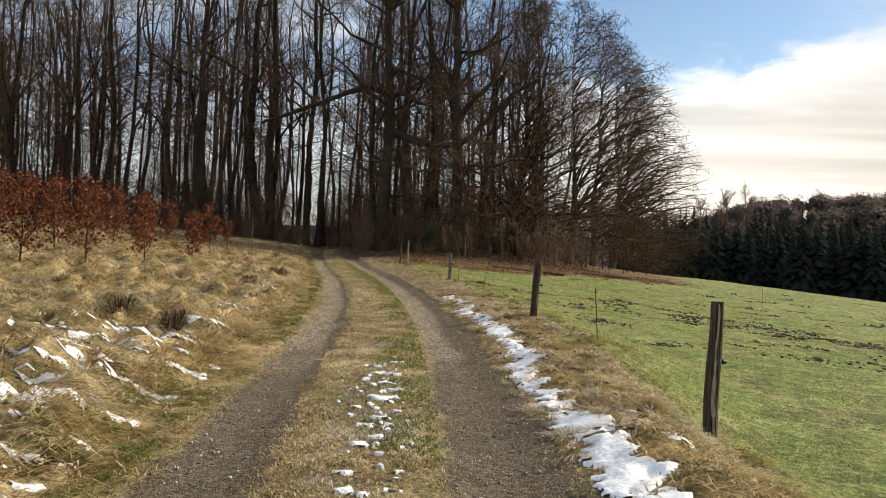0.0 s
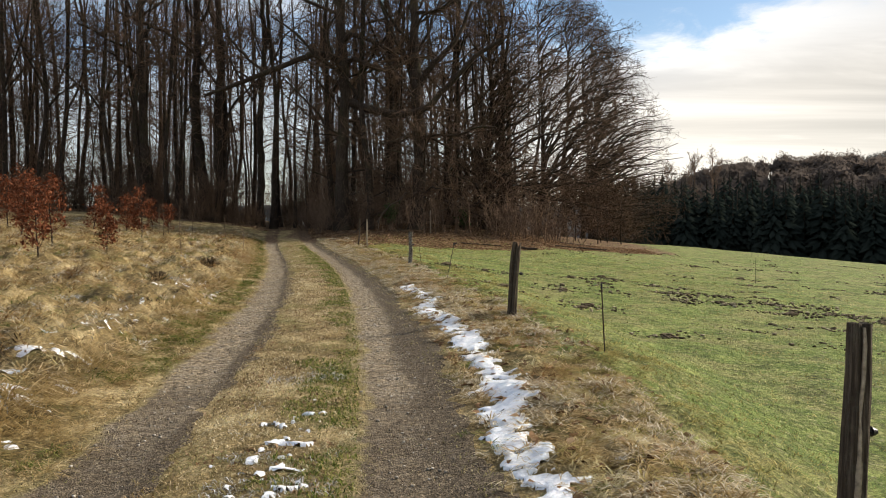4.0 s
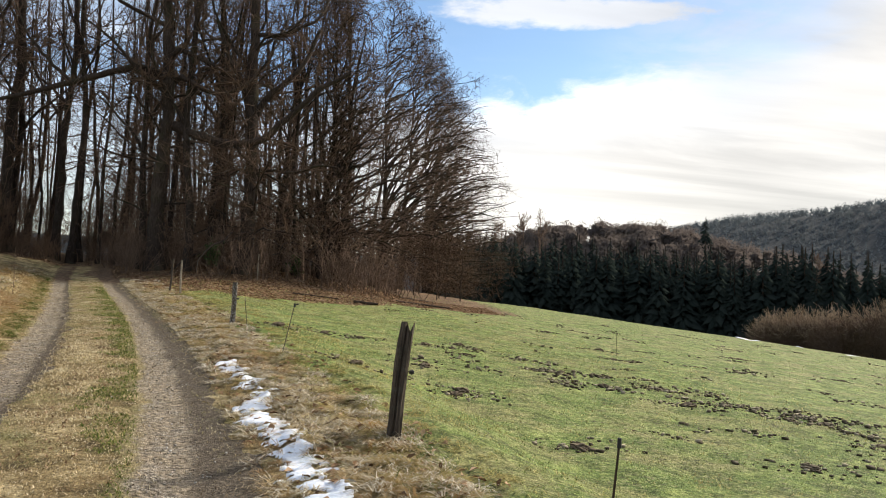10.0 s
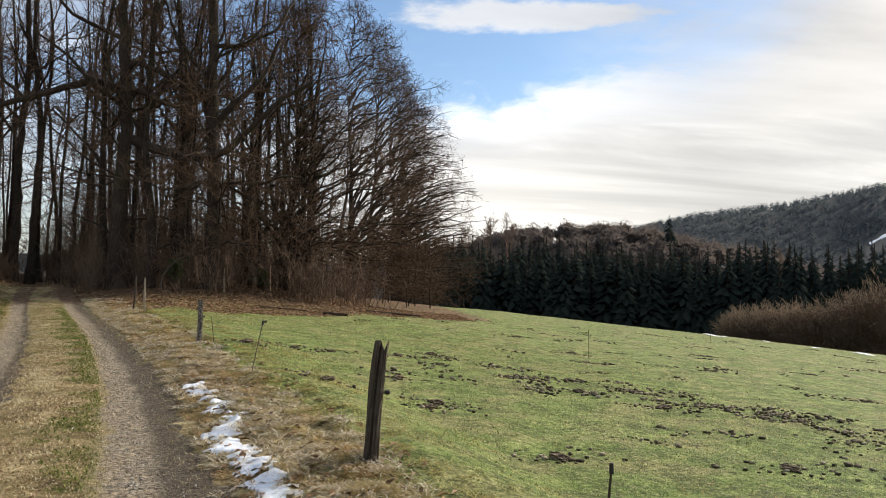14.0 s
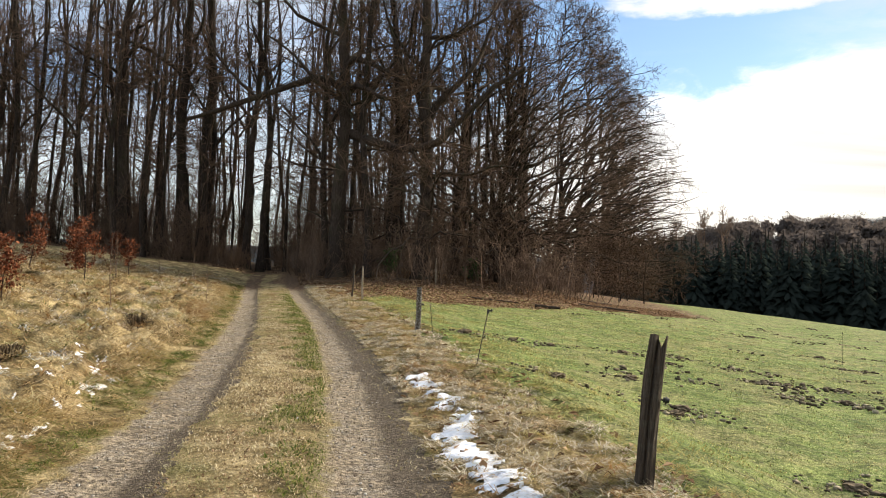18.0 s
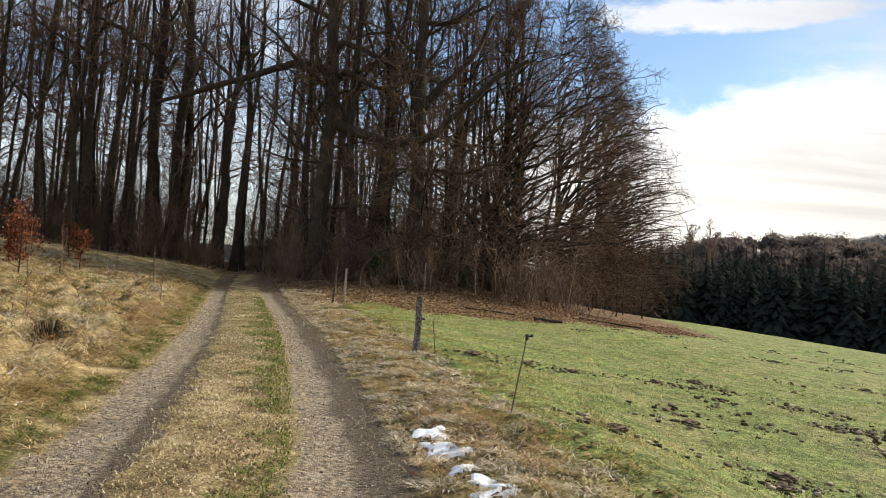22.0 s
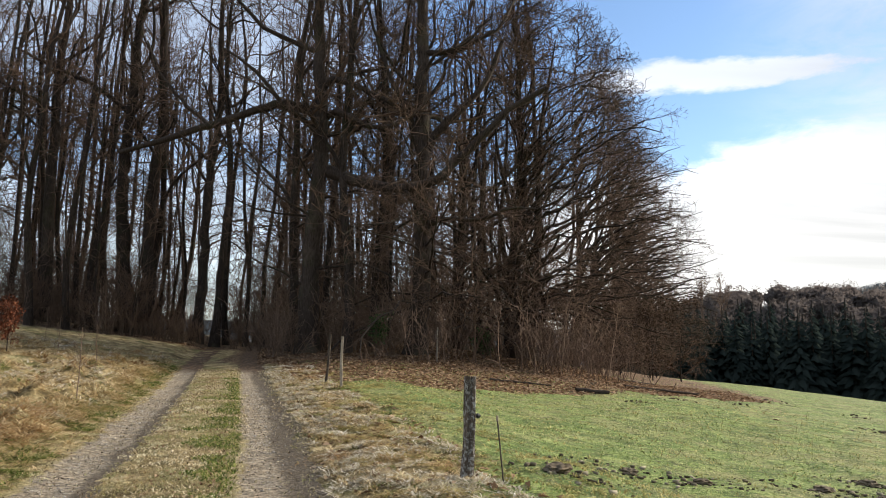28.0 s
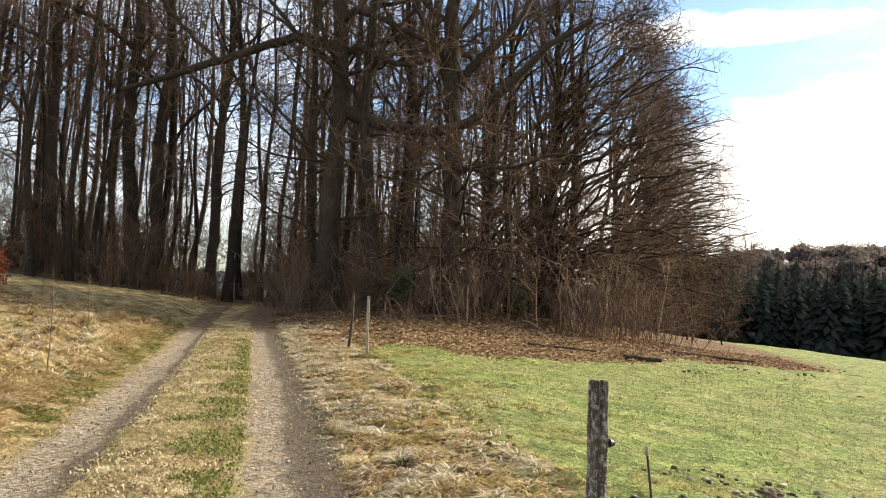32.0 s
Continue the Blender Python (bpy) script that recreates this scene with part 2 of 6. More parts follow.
def ground_material():
    m = Nodes("ground_earth_and_grass", 0.95, 0.15)
    big, mid, fine = m.noise(0.35, 5), m.noise(2.2, 6), m.noise(16, 8, 0.75)
    straw = m.ramp(m.math("ADD", m.math("MULTIPLY", mid, 0.6), m.math("MULTIPLY", fine, 0.4)), (0.38, (0.075, 0.054, 0.025)), (0.5, (0.28, 0.21, 0.10)), (0.62, (0.57, 0.46, 0.26)))
    moss = m.ramp(fine, (0.3, (0.03, 0.05, 0.012)), (0.7, (0.13, 0.16, 0.04)))
    straw = m.mix(m.math("MULTIPLY", m.step(m.noise(0.9, 5), 0.50, 0.66), 0.5), straw, moss)
    green = m.ramp(m.math("ADD", m.math("MULTIPLY", mid, 0.45), m.math("MULTIPLY", fine, 0.55)), (0.39, (0.05, 0.08, 0.02)), (0.5, (0.145, 0.205, 0.05)), (0.61, (0.32, 0.37, 0.115)))
    mud = m.ramp(fine, (0.35, (0.035, 0.028, 0.018)), (0.65, (0.12, 0.10, 0.065)))
    pale = m.ramp(fine, (0.38, (0.13, 0.11, 0.04)), (0.62, (0.42, 0.37, 0.18)))
    green = m.mix(m.math("MULTIPLY", m.step(m.noise(0.6, 7, 0.7), 0.45, 0.60), 0.65), green, pale)
    dark_turf = m.ramp(fine, (0.38, (0.03, 0.045, 0.014)), (0.62, (0.15, 0.18, 0.05)))
    green = m.mix(m.math("MULTIPLY", m.step(m.noise(1.7, 6, 0.75), 0.48, 0.60), 0.85), green, dark_turf)
    green = m.mix(m.math("MULTIPLY", m.step(m.noise(2.6, 6, 0.75), 0.585, 0.65), 0.75), green, mud)
    green = m.mix(m.math("MULTIPLY", m.step(m.noise(5.5, 5, 0.75), 0.60, 0.68), 0.6), green, (0.40, 0.37, 0.22))
    speck = m.noise(9, 8, 0.8)
    green = m.mix(m.math("MULTIPLY", m.step(speck, 0.54, 0.60), 0.5), green, (0.42, 0.40, 0.20))
    green = m.mix(m.math("MULTIPLY", m.step(speck, 0.46, 0.39), 0.7), green, (0.045, 0.055, 0.02))
    litter = m.ramp(m.voronoi(14, out="Color"), (0.1, (0.05, 0.028, 0.015)), (0.5, (0.16, 0.10, 0.055)), (0.9, (0.32, 0.22, 0.13)))
    litter = m.mix(m.step(m.noise(1.3, 5), 0.5, 0.7), litter, (0.06, 0.04, 0.022))
    jag = m.math("MULTIPLY", m.math("SUBTRACT", m.noise(2.0, 8, 0.75), 0.5), 2.2)
    c = m.mix(m.step(m.math("ADD", m.attr("pasture"), jag), 0.35, 0.65), straw, green)
    c = m.mix(m.step(m.math("ADD", m.attr("litter"), jag), 0.42, 0.58), c, litter)
    tuft = m.ramp(m.noise(38, 5, 0.8), (0.40, (0.50, 0.50, 0.50)), (0.5, (0.95, 0.95, 0.95)), (0.60, (1.55, 1.52, 1.45)))
    c = m.mix(0.85, c, tuft, "MULTIPLY")
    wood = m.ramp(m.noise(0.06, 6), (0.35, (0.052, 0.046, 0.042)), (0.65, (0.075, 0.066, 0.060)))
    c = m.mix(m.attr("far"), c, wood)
    # far out, a blue-grey haze tint is mixed into the ground's own colour
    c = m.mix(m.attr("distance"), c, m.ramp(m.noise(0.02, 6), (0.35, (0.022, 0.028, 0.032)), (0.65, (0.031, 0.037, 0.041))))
    m.color(c)
    return m.bump(m.math("ADD", fine, m.math("MULTIPLY", mid, 0.3)), 1.0, 0.05).mat


def gravel_material():
    m = Nodes("crushed_stone_track", 0.92, 0.2)
    cell = m.voronoi(75, out="Color")
    tone = m.ramp(cell, (0.2, (0.08, 0.064, 0.046)), (0.5, (0.205, 0.175, 0.135)), (0.8, (0.45, 0.40, 0.32)))
    dirt = m.ramp(m.noise(22, 7, 0.75), (0.38, (0.075, 0.057, 0.037)), (0.5, (0.22, 0.178, 0.122)), (0.62, (0.43, 0.35, 0.245)))
    c = m.mix(m.step(m.noise(4.5, 6, 0.7), 0.34, 0.56), tone, dirt)
    straw = m.ramp(m.noise(30, 7, 0.75), (0.36, (0.12, 0.095, 0.04)), (0.5, (0.26, 0.21, 0.095)), (0.64, (0.46, 0.37, 0.20)))
    jag = m.math("MULTIPLY", m.math("SUBTRACT", m.noise(6, 6, 0.75), 0.5), 1.3)
    patch = m.step(m.noise(1.6, 7, 0.75), 0.50, 0.63)
    c = m.mix(m.math("MULTIPLY", patch, 0.45), c, (0.10, 0.078, 0.056))
    crumbs = m.ramp(m.noise(11, 8, 0.8), (0.40, (0.55, 0.53, 0.5)), (0.5, (1, 1, 1)), (0.62, (1.35, 1.33, 1.28)))
    c = m.mix(0.8, c, crumbs, "MULTIPLY")
    wet = m.ramp(m.noise(34, 6, 0.8), (0.38, (0.018, 0.013, 0.008)), (0.5, (0.075, 0.057, 0.038)), (0.62, (0.24, 0.19, 0.13)))
    c = m.mix(m.math("MULTIPLY", m.step(m.math("ADD", m.attr("damp"), m.math("MULTIPLY", jag, 0.6)), 0.30, 0.80), 0.88), c, wet)
    c = m.mix(m.math("MULTIPLY", m.step(m.math("ADD", m.attr("rim"), jag), 0.42, 0.85), 0.95), c, straw)
    leafy = m.ramp(m.voronoi(14, out="Color"), (0.1, (0.045, 0.028, 0.017)), (0.5, (0.12, 0.07, 0.038)), (0.9, (0.22, 0.14, 0.08)))
    c = m.mix(m.math("MULTIPLY", m.step(m.math("ADD", m.attr("leafy"), m.math("MULTIPLY", jag, 0.5)), 0.3, 0.75), 0.9), c, leafy)
    m.color(c)
    return m.bump(m.math("ADD", m.voronoi(75), m.math("MULTIPLY", m.noise(24, 6, 0.7), 1.6)), 0.8, 0.02).mat


def blade_material(name, dark, mid, light, trans=0.25, patch=None, spec=0.08):
    m = Nodes(name, 0.9, spec)
    if spec:
        c = m.ramp(m.island(), (0.0, dark), (0.34, tuple(v * 0.55 for v in mid)), (0.62, mid), (1.0, tuple(min(0.9, v * 1.1) for v in light)))
    else:
        c = m.ramp(m.island(), (0.0, dark), (0.5, mid), (1.0, light))
    if patch:
        c = m.mix(m.math("MULTIPLY", m.step(m.noise(0.8, 5), 0.47, 0.62), 0.8), c, patch)
        c = m.mix(m.math("MULTIPLY", m.step(m.noise(1.7, 5, 0.7, src=m.scaled(m.pos, (1, 1.3, 1))), 0.53, 0.66), 0.65), c, tuple(min(0.8, v * 1.15) for v in light))
        c = m.mix(m.math("MULTIPLY", m.step(m.noise(0.55, 6, 0.7, src=m.scaled(m.pos, (1.3, 0.9, 1))), 0.53, 0.66), 0.7), c, (mid[0] * 0.62, mid[1] * 0.47, mid[2] * 0.42))
    m.color(c)
    m.b.inputs["Transmission Weight"].default_value = 0.0
    m.b.inputs["Subsurface Weight"].default_value = 0.0
    tr = m.nt.nodes.new("ShaderNodeBsdfTranslucent")
    mx = m.nt.nodes.new("ShaderNodeMixShader")
    mx.inputs[0].default_value = trans
    m.link(c, tr.inputs["Color"])
    m.link(m.b.outputs[0], mx.inputs[1]), m.link(tr.outputs[0], mx.inputs[2])
    m.link(mx.outputs[0], m.nt.nodes["Material Output"].inputs[0])
    return m.mat


def bark_material(name, dark, light, moss=0.0, scale=1.0):
    m = Nodes(name, 0.95, 0.15)
    v = m.scaled(m.obj, (6 * scale, 6 * scale, 1.1 * scale))
    ridges = m.noise(3.0, 6, 0.7, src=v, dist=0.6)
    c = m.ramp(ridges, (0.3, dark), (0.7, light))
    c = m.mix(m.math("MULTIPLY", m.step(m.noise(1.2, 5, src=m.obj), 0.5, 0.7), 0.45), c, tuple(min(1, v * 1.5) for v in light))
    if moss:
        c = m.mix(m.math("MULTIPLY", m.step(m.noise(0.9, 6, 0.7, src=m.obj), 0.5, 0.62), moss), c, (0.05, 0.065, 0.018))
    c = m.mix(m.math("MULTIPLY", m.rand(), 0.35), c, tuple(v * 0.55 for v in dark))
    m.color(c)
    return m.bump(ridges, 0.9, 0.05).mat


def plain(name, c, rough=0.6, metal=0.0, var=0.3, scale=20):
    m = Nodes(name, rough, 0.4 if rough < 0.8 else 0.06, metal)
    n = m.noise(scale, 4, src=m.obj)
    m.color(m.ramp(n, (0.3, tuple(v * (1 - var) for v in c)), (0.7, tuple(min(1, v * (1 + var)) for v in c))))
    return m.bump(n, 0.3, 0.01).mat


def post_material(name, lichen=0.0):
    m = Nodes(name, 0.9, 0.2)
    v = m.scaled(m.obj, (26, 26, 1.4))
    grain = m.noise(2.0, 7, 0.7, src=v, dist=0.4)
    k = 1.35 if lichen else 1.0
    c = m.ramp(grain, (0.3, (0.022 * k, 0.016 * k, 0.011 * k)), (0.5, (0.075 * k, 0.057 * k, 0.042 * k)), (0.75, (0.20 * k, 0.16 * k, 0.12 * k)))
    c = m.mix(m.math("MULTIPLY", m.step(m.noise(7, 6, 0.7, src=m.obj), 0.5, 0.66), 0.35), c, (0.13, 0.13, 0.10))
    if lichen:
        c = m.mix(m.math("MULTIPLY", m.step(m.noise(24, 6, 0.75, src=m.obj), 0.49, 0.58), lichen), c, (0.46, 0.46, 0.42))
    m.color(c)
    return m.bump(grain, 1.0, 0.03).mat


def snow_material():
    m = Nodes("old_granular_snow", 0.6, 0.4)
    c = m.ramp(m.noise(25, 5), (0.25, (0.62, 0.66, 0.72)), (0.6, (0.88, 0.90, 0.93)))
    m.color(c)
    m.b.inputs["Subsurface Weight"].default_value = 0.15
    m.b.inputs["Subsurface Radius"].default_value = (0.02, 0.025, 0.03)
    return m.bump(m.noise(30, 5), 0.5, 0.02).mat


MAT = {
    "ground": ground_material(),
    "gravel": gravel_material(),
    "straw": blade_material("dry_straw_grass", (0.09, 0.05, 0.022), (0.50, 0.36, 0.175), (0.82, 0.68, 0.43), 0.45, (0.38, 0.28, 0.12)),
    "turf": blade_material("short_green_turf", (0.09, 0.13, 0.032), (0.20, 0.265, 0.07), (0.46, 0.48, 0.19), 0.45, (0.33, 0.31, 0.115)),
    "mixed": blade_material("trampled_strip_grass", (0.11, 0.08, 0.042), (0.42, 0.325, 0.175), (0.74, 0.64, 0.44), 0.35, (0.25, 0.24, 0.10)),
    "moss": blade_material("green_ditch_grass", (0.055, 0.085, 0.016), (0.14, 0.175, 0.038), (0.30, 0.29, 0.09), 0.3),
    "beech_leaf": blade_material("copper_beech_leaf", (0.07, 0.022, 0.012), (0.17, 0.055, 0.026), (0.30, 0.125, 0.066), 0.3),
    "dull_leaf": blade_material("withered_hedge_leaf", (0.035, 0.022, 0.015), (0.08, 0.052, 0.035), (0.13, 0.09, 0.06), 0.25),
    "litter": blade_material("fallen_leaf", (0.10, 0.055, 0.030), (0.26, 0.155, 0.085), (0.46, 0.32, 0.20), 0.2),
    "bark": bark_material("grey_brown_bark", (0.017, 0.0125, 0.0095), (0.070, 0.052, 0.040), 0.2),
    "oak_bark": bark_material("rough_oak_bark", (0.018, 0.013, 0.010), (0.085, 0.063, 0.048), 0.2),
    "twig": plain("brown_twig", (0.105, 0.070, 0.048), 0.9, var=0.35, scale=3),
    "sunlit_tan_twig": plain("sunlit_tan_willow_shoot", (0.36, 0.275, 0.19), 0.9, var=0.35, scale=3),
    "pale_twig": plain("pale_brown_twig", (0.16, 0.11, 0.078), 0.9, var=0.35, scale=3),
    "needle": blade_material("dark_spruce_needles", (0.018, 0.025, 0.021), (0.024, 0.032, 0.027), (0.031, 0.040, 0.034), 0.2, None, 0.0),
    # spruce needles made paler and bluer: the haze of distance put into the colour
    "hazy_needle": blade_material("haze_tinted_spruce_needles", (0.10, 0.116, 0.125), (0.112, 0.129, 0.138), (0.124, 0.142, 0.151), 0.5, None, 0.0),
    "far_twig": blade_material("leafless_crown", (0.125, 0.104, 0.092), (0.135, 0.113, 0.10), (0.145, 0.122, 0.109), 0.5, None, 0.0),
    "post": post_material("weathered_oak_post"),
    "lichen_post": post_material("lichen_spotted_post", 0.75),
    "pale_wood": plain("pale_split_wood", (0.32, 0.265, 0.20), 0.85, var=0.35, scale=30),
    "plastic": plain("black_plastic", (0.012, 0.012, 0.012), 0.45, var=0.2),
    "stake": plain("rusted_steel_rod", (0.06, 0.045, 0.032), 0.7, 0.3, 0.4, 40),
    "snow": snow_material(),
    "olive": blade_material("olive_verge_grass", (0.12, 0.10, 0.035), (0.33, 0.30, 0.095), (0.62, 0.55, 0.25), 0.45, (0.42, 0.33, 0.13)),
    "clod": blade_material("turned_soil_crumb", (0.05, 0.04, 0.026), (0.13, 0.105, 0.068), (0.30, 0.26, 0.18), 0.0),
    "mud": plain("clumped_dark_soil", (0.13, 0.10, 0.066), 0.95, var=0.6, scale=14),
    "rotten": plain("rotten_log_wood", (0.045, 0.034, 0.025), 0.95, var=0.5, scale=8),
    "evergreen": blade_material("holly_leaf", (0.02, 0.04, 0.012), (0.05, 0.09, 0.03), (0.10, 0.14, 0.05), 0.15),
}

# ---------------- the lie of the land ----------------


LANE = (-1.95290e-08, 3.62451e-06, -1.82042e-04, 3.50713e-04, -1.51196e-01, -4.26662e-01)


def centre(y):
    """The middle of the farm track."""
    return np.polyval(LANE, np.clip(y, -15, 80))


def bend(y):
    return np.polyval(np.polyder(LANE), np.clip(y, -15, 80))


def across(x, y):
    """Metres to the right of the track's middle."""
    return (x - centre(y)) / np.sqrt(1 + bend(y) ** 2)


def smooth(v, lo, hi):
    k = np.clip((v - lo) / (hi - lo), 0, 1)
    return k * k * (3 - 2 * k)


def waves(x, y, scale, seed):
    """Cheap smooth noise in about -1 to 1."""
    r = np.random.RandomState(seed)
    out = 0
    for k in range(5):
        a, p = r.uniform(0, math.tau), r.uniform(0, math.tau)
        f = r.uniform(0.6, 1.6) / scale
        out = out + np.sin((x * math.cos(a) + y * math.sin(a)) * f * math.tau + p)
    return out / 3.0


def grain(x, y, size, seed):
    """Smooth random values on a lattice, about -1 to 1, without repeats."""
    x, y = np.asarray(x, float) / size + 100.5, np.asarray(y, float) / size + 300.5
    i, j = np.floor(x), np.floor(y)
    u, v = x - i, y - j
    u, v = u * u * (3 - 2 * u), v * v * (3 - 2 * v)

    def value(a, b):
        h = np.sin(a * 127.1 + b * 311.7 + seed * 74.7) * 43758.5453
        return h - np.floor(h)
    low = value(i, j) * (1 - u) + value(i + 1, j) * u
    high = value(i, j + 1) * (1 - u) + value(i + 1, j + 1) * u
    return (low * (1 - v) + high * v) * 2 - 1


def rough_noise(x, y, size, seed):
    return grain(x, y, size, seed) + 0.55 * grain(x, y, size * 0.47, seed + 3) + 0.3 * grain(x, y, size * 0.22, seed + 5)


def in_wood(x, y):
    """0 on open land, 1 on the wood's floor."""
    edge = 38.6 + 0.92 * np.maximum(x + 3.5, 0)
    edge = edge + (53.5 - edge) * smooth(-x, 10.5, 14.5)
    edge = edge + 0.7 * waves(x, y, 5, 4)
    side = 1 - smooth(x, 8, 13)
    track = 1 - (1 - smooth(np.abs(across(x, y)), 1.6, 2.6)) * (1 - smooth(y, 43, 49))
    return smooth(y, edge - 1.0, edge + 2.0) * side * track


def r_near(x, y):
    return 1 - smooth(np.hypot(x + 3, y - 16), 30, 45)


# crest heights of the middle hill and of the far hill, by compass bearing
HILL1_AZ, HILL1_TOP = (4, 10, 15, 19, 23, 28, 34, 40, 50, 64), (20, 31, 40, 42, 41, 35, 25, 16, 8, 3)
HILL2_AZ, HILL2_TOP = (16, 24, 27.8, 33.6, 37, 39, 40.6, 41.4, 44.5, 52, 64, 76), (15, 52, 76, 99, 117, 130, 132, 116, 119, 112, 95, 30)


def height(x, y):
    x, y = np.asarray(x, float), np.asarray(y, float)
    yy = np.clip(y, -60, 75)
    s = across(x, y)
    road = 0.026 * yy + 0.03 * np.clip(yy - 38, 0, 22)
    left = np.clip(-s - 1.5, 0, None)
    bank = 0.12 * np.minimum(left, 11) + 0.05 * np.clip(left - 11, 0, 30)
    bank = bank + 0.14 * smooth(left + 0.12 * waves(x, y, 1.4, 16), 0.25, 0.8)
    verge = 0.07 * smooth(s, 1.4, 2.2)
    z = road + bank + verge
    field = 0.144 + 0.026 * (yy - 20.7) - 0.095 * np.clip(x, -20, 60) + 0.06 * waves(x, y, 14, 9)
    late = smooth(y, 7.5, 13)
    k = smooth(s, 2.0 + 1.0 * late, 4.2 + 1.4 * late) * (1 - smooth(y, 42, 54) * (1 - smooth(x, -6, 6)) * 0.6)
    z = z * (1 - k) + field * k
    z = z + 0.3 * smooth(y, 41, 51) * (1 - smooth(x, -4, 7)) * smooth(s, 2, 6)
    near = r_near(x, y)
    mound = 0.16 * np.abs(waves(x, y, 1.1, 3)) + 0.10 * np.abs(waves(x, y, 0.5, 6)) - 0.09
    ruff = (0.07 * waves(x, y, 2.3, 2) + mound * near) * smooth(-s + 0.15 * waves(x, y, 1.2, 18), 1.6, 2.3)
    ruff = ruff + (0.03 * waves(x, y, 1.9, 2) + 0.4 * mound * near * (1 - smooth(s, 2.9, 3.9))) * smooth(s, 1.6, 2.0)
    z = z + ruff
    # ruts
    z = z - 0.05 * np.exp(-((s + 0.88) / 0.34) ** 2) - 0.055 * np.exp(-((s - 1.0) / 0.44) ** 2)
    # beyond the crest the land falls into a valley, and rises to far hills
    r = np.hypot(x + 1, y - 8)
    fall = np.clip(r - 64, 0, None)
    z = z - 0.0035 * np.minimum(fall, 34) ** 2 - 0.238 * np.clip(fall - 34, 0, 60)
    z = np.where(r > 150, np.maximum(z, -22), z)
    az = np.degrees(np.arctan2(x, y))
    hill1 = np.interp(az, HILL1_AZ, HILL1_TOP) * smooth(r, 215, 330)
    hill2 = np.interp(az, HILL2_AZ, HILL2_TOP) * smooth(r, 800, 1350)
    hill3 = 30 * smooth(r, 700, 1400)
    return z + hill1 + hill2 + hill3


# ---------------- mesh helpers ----------------


def mesh_from(name, verts, faces, material=None, smooth_shade=False, attrs=None):
    me = bpy.data.meshes.new(name)
    verts, faces = np.asarray(verts, np.float32).reshape(-1, 3), np.asarray(faces, np.int32)
    n, k = faces.shape
    me.vertices.add(len(verts))
    me.vertices.foreach_set("co", verts.ravel())
    me.loops.add(n * k)
    me.loops.foreach_set("vertex_index", faces.ravel())
    me.polygons.add(n)
    me.polygons.foreach_set("loop_start", np.arange(0, n * k, k, dtype=np.int32))
    if smooth_shade:
        me.polygons.foreach_set("use_smooth", np.ones(n, bool))
    for key, values in (attrs or {}).items():
        a = me.attributes.new(key, "FLOAT", "POINT")
        a.data.foreach_set("value", np.asarray(values, np.float32).ravel())
    me.update(calc_edges=True)
    if material:
        me.materials.append(material)
    return me


def part(name, data, parent, label="", material=None):
    """One mesh object under a thing; data: a mesh or a bmesh."""
    if isinstance(data, bmesh.types.BMesh):
        me = bpy.data.meshes.new(name)
        data.to_mesh(me)
        data.free()
        me.materials.append(material)
        data = me
    ob = new(name, data)
    ob.parent = parent
    return tagged(ob, label)


def thing(name, label, category, where=None, group="", kind=""):
    ob = new(name)
    ob.empty_display_size = 0.2
    if where is not None:
        ob.matrix_world = where if isinstance(where, Matrix) else Matrix.Translation(where)
    return tagged(ob, label, category, group, kind)


def sheet(xs, ys, zfun):
    X, Y = np.meshgrid(xs, ys)
    V = np.stack([X, Y, zfun(X, Y)], -1).reshape(-1, 3)
    n, m = len(xs), len(ys)
    i = np.arange(n - 1)[None, :] + n * np.arange(m - 1)[:, None]
    F = np.stack([i, i + 1, i + 1 + n, i + n], -1).reshape(-1, 4)
    return V, F


class Tubes:
    """Collects many tapered tubes into one mesh."""

    def __init__(self):
        self.v, self.f, self.n = [], [], 0

    def add(self, P, R, k=3):
        P, R = np.asarray(P, float), np.asarray(R, float)
        if P.ndim == 2:
            P, R = P[None], R[None]
        N, m, _ = P.shape
        T = np.gradient(P, axis=1)
        T /= np.linalg.norm(T, axis=-1, keepdims=True) + 1e-9
        mean = T.mean(1)
        ref = np.where(np.abs(mean[:, 2:3]) > 0.8, np.array([[1.0, 0, 0]]), np.array([[0, 0, 1.0]]))
        A = np.cross(T, ref[:, None])
        A /= np.linalg.norm(A, axis=-1, keepdims=True) + 1e-9
        B = np.cross(T, A)
        ang = np.arange(k) * math.tau / k
        ring = A[:, :, None] * np.cos(ang)[:, None] + B[:, :, None] * np.sin(ang)[:, None]
        V = P[:, :, None] + ring * R[:, :, None, None]
        base = self.n + (np.arange(N) * m * k)[:, None, None]
        row, col = np.arange(m - 1)[None, :, None] * k, np.arange(k)[None, None, :]
        nxt = (np.arange(k) + 1) % k
        a = base + row + col
        b = base + row + nxt[None, None, :]
        self.f.append(np.stack([a, b, b + k, a + k], -1).reshape(-1, 4))
        self.v.append(V.reshape(-1, 3))
        self.n += N * m * k
        return self

    def mesh(self, name, material, smooth_shade=True):
        return mesh_from(name, np.concatenate(self.v), np.concatenate(self.f), material, smooth_shade)


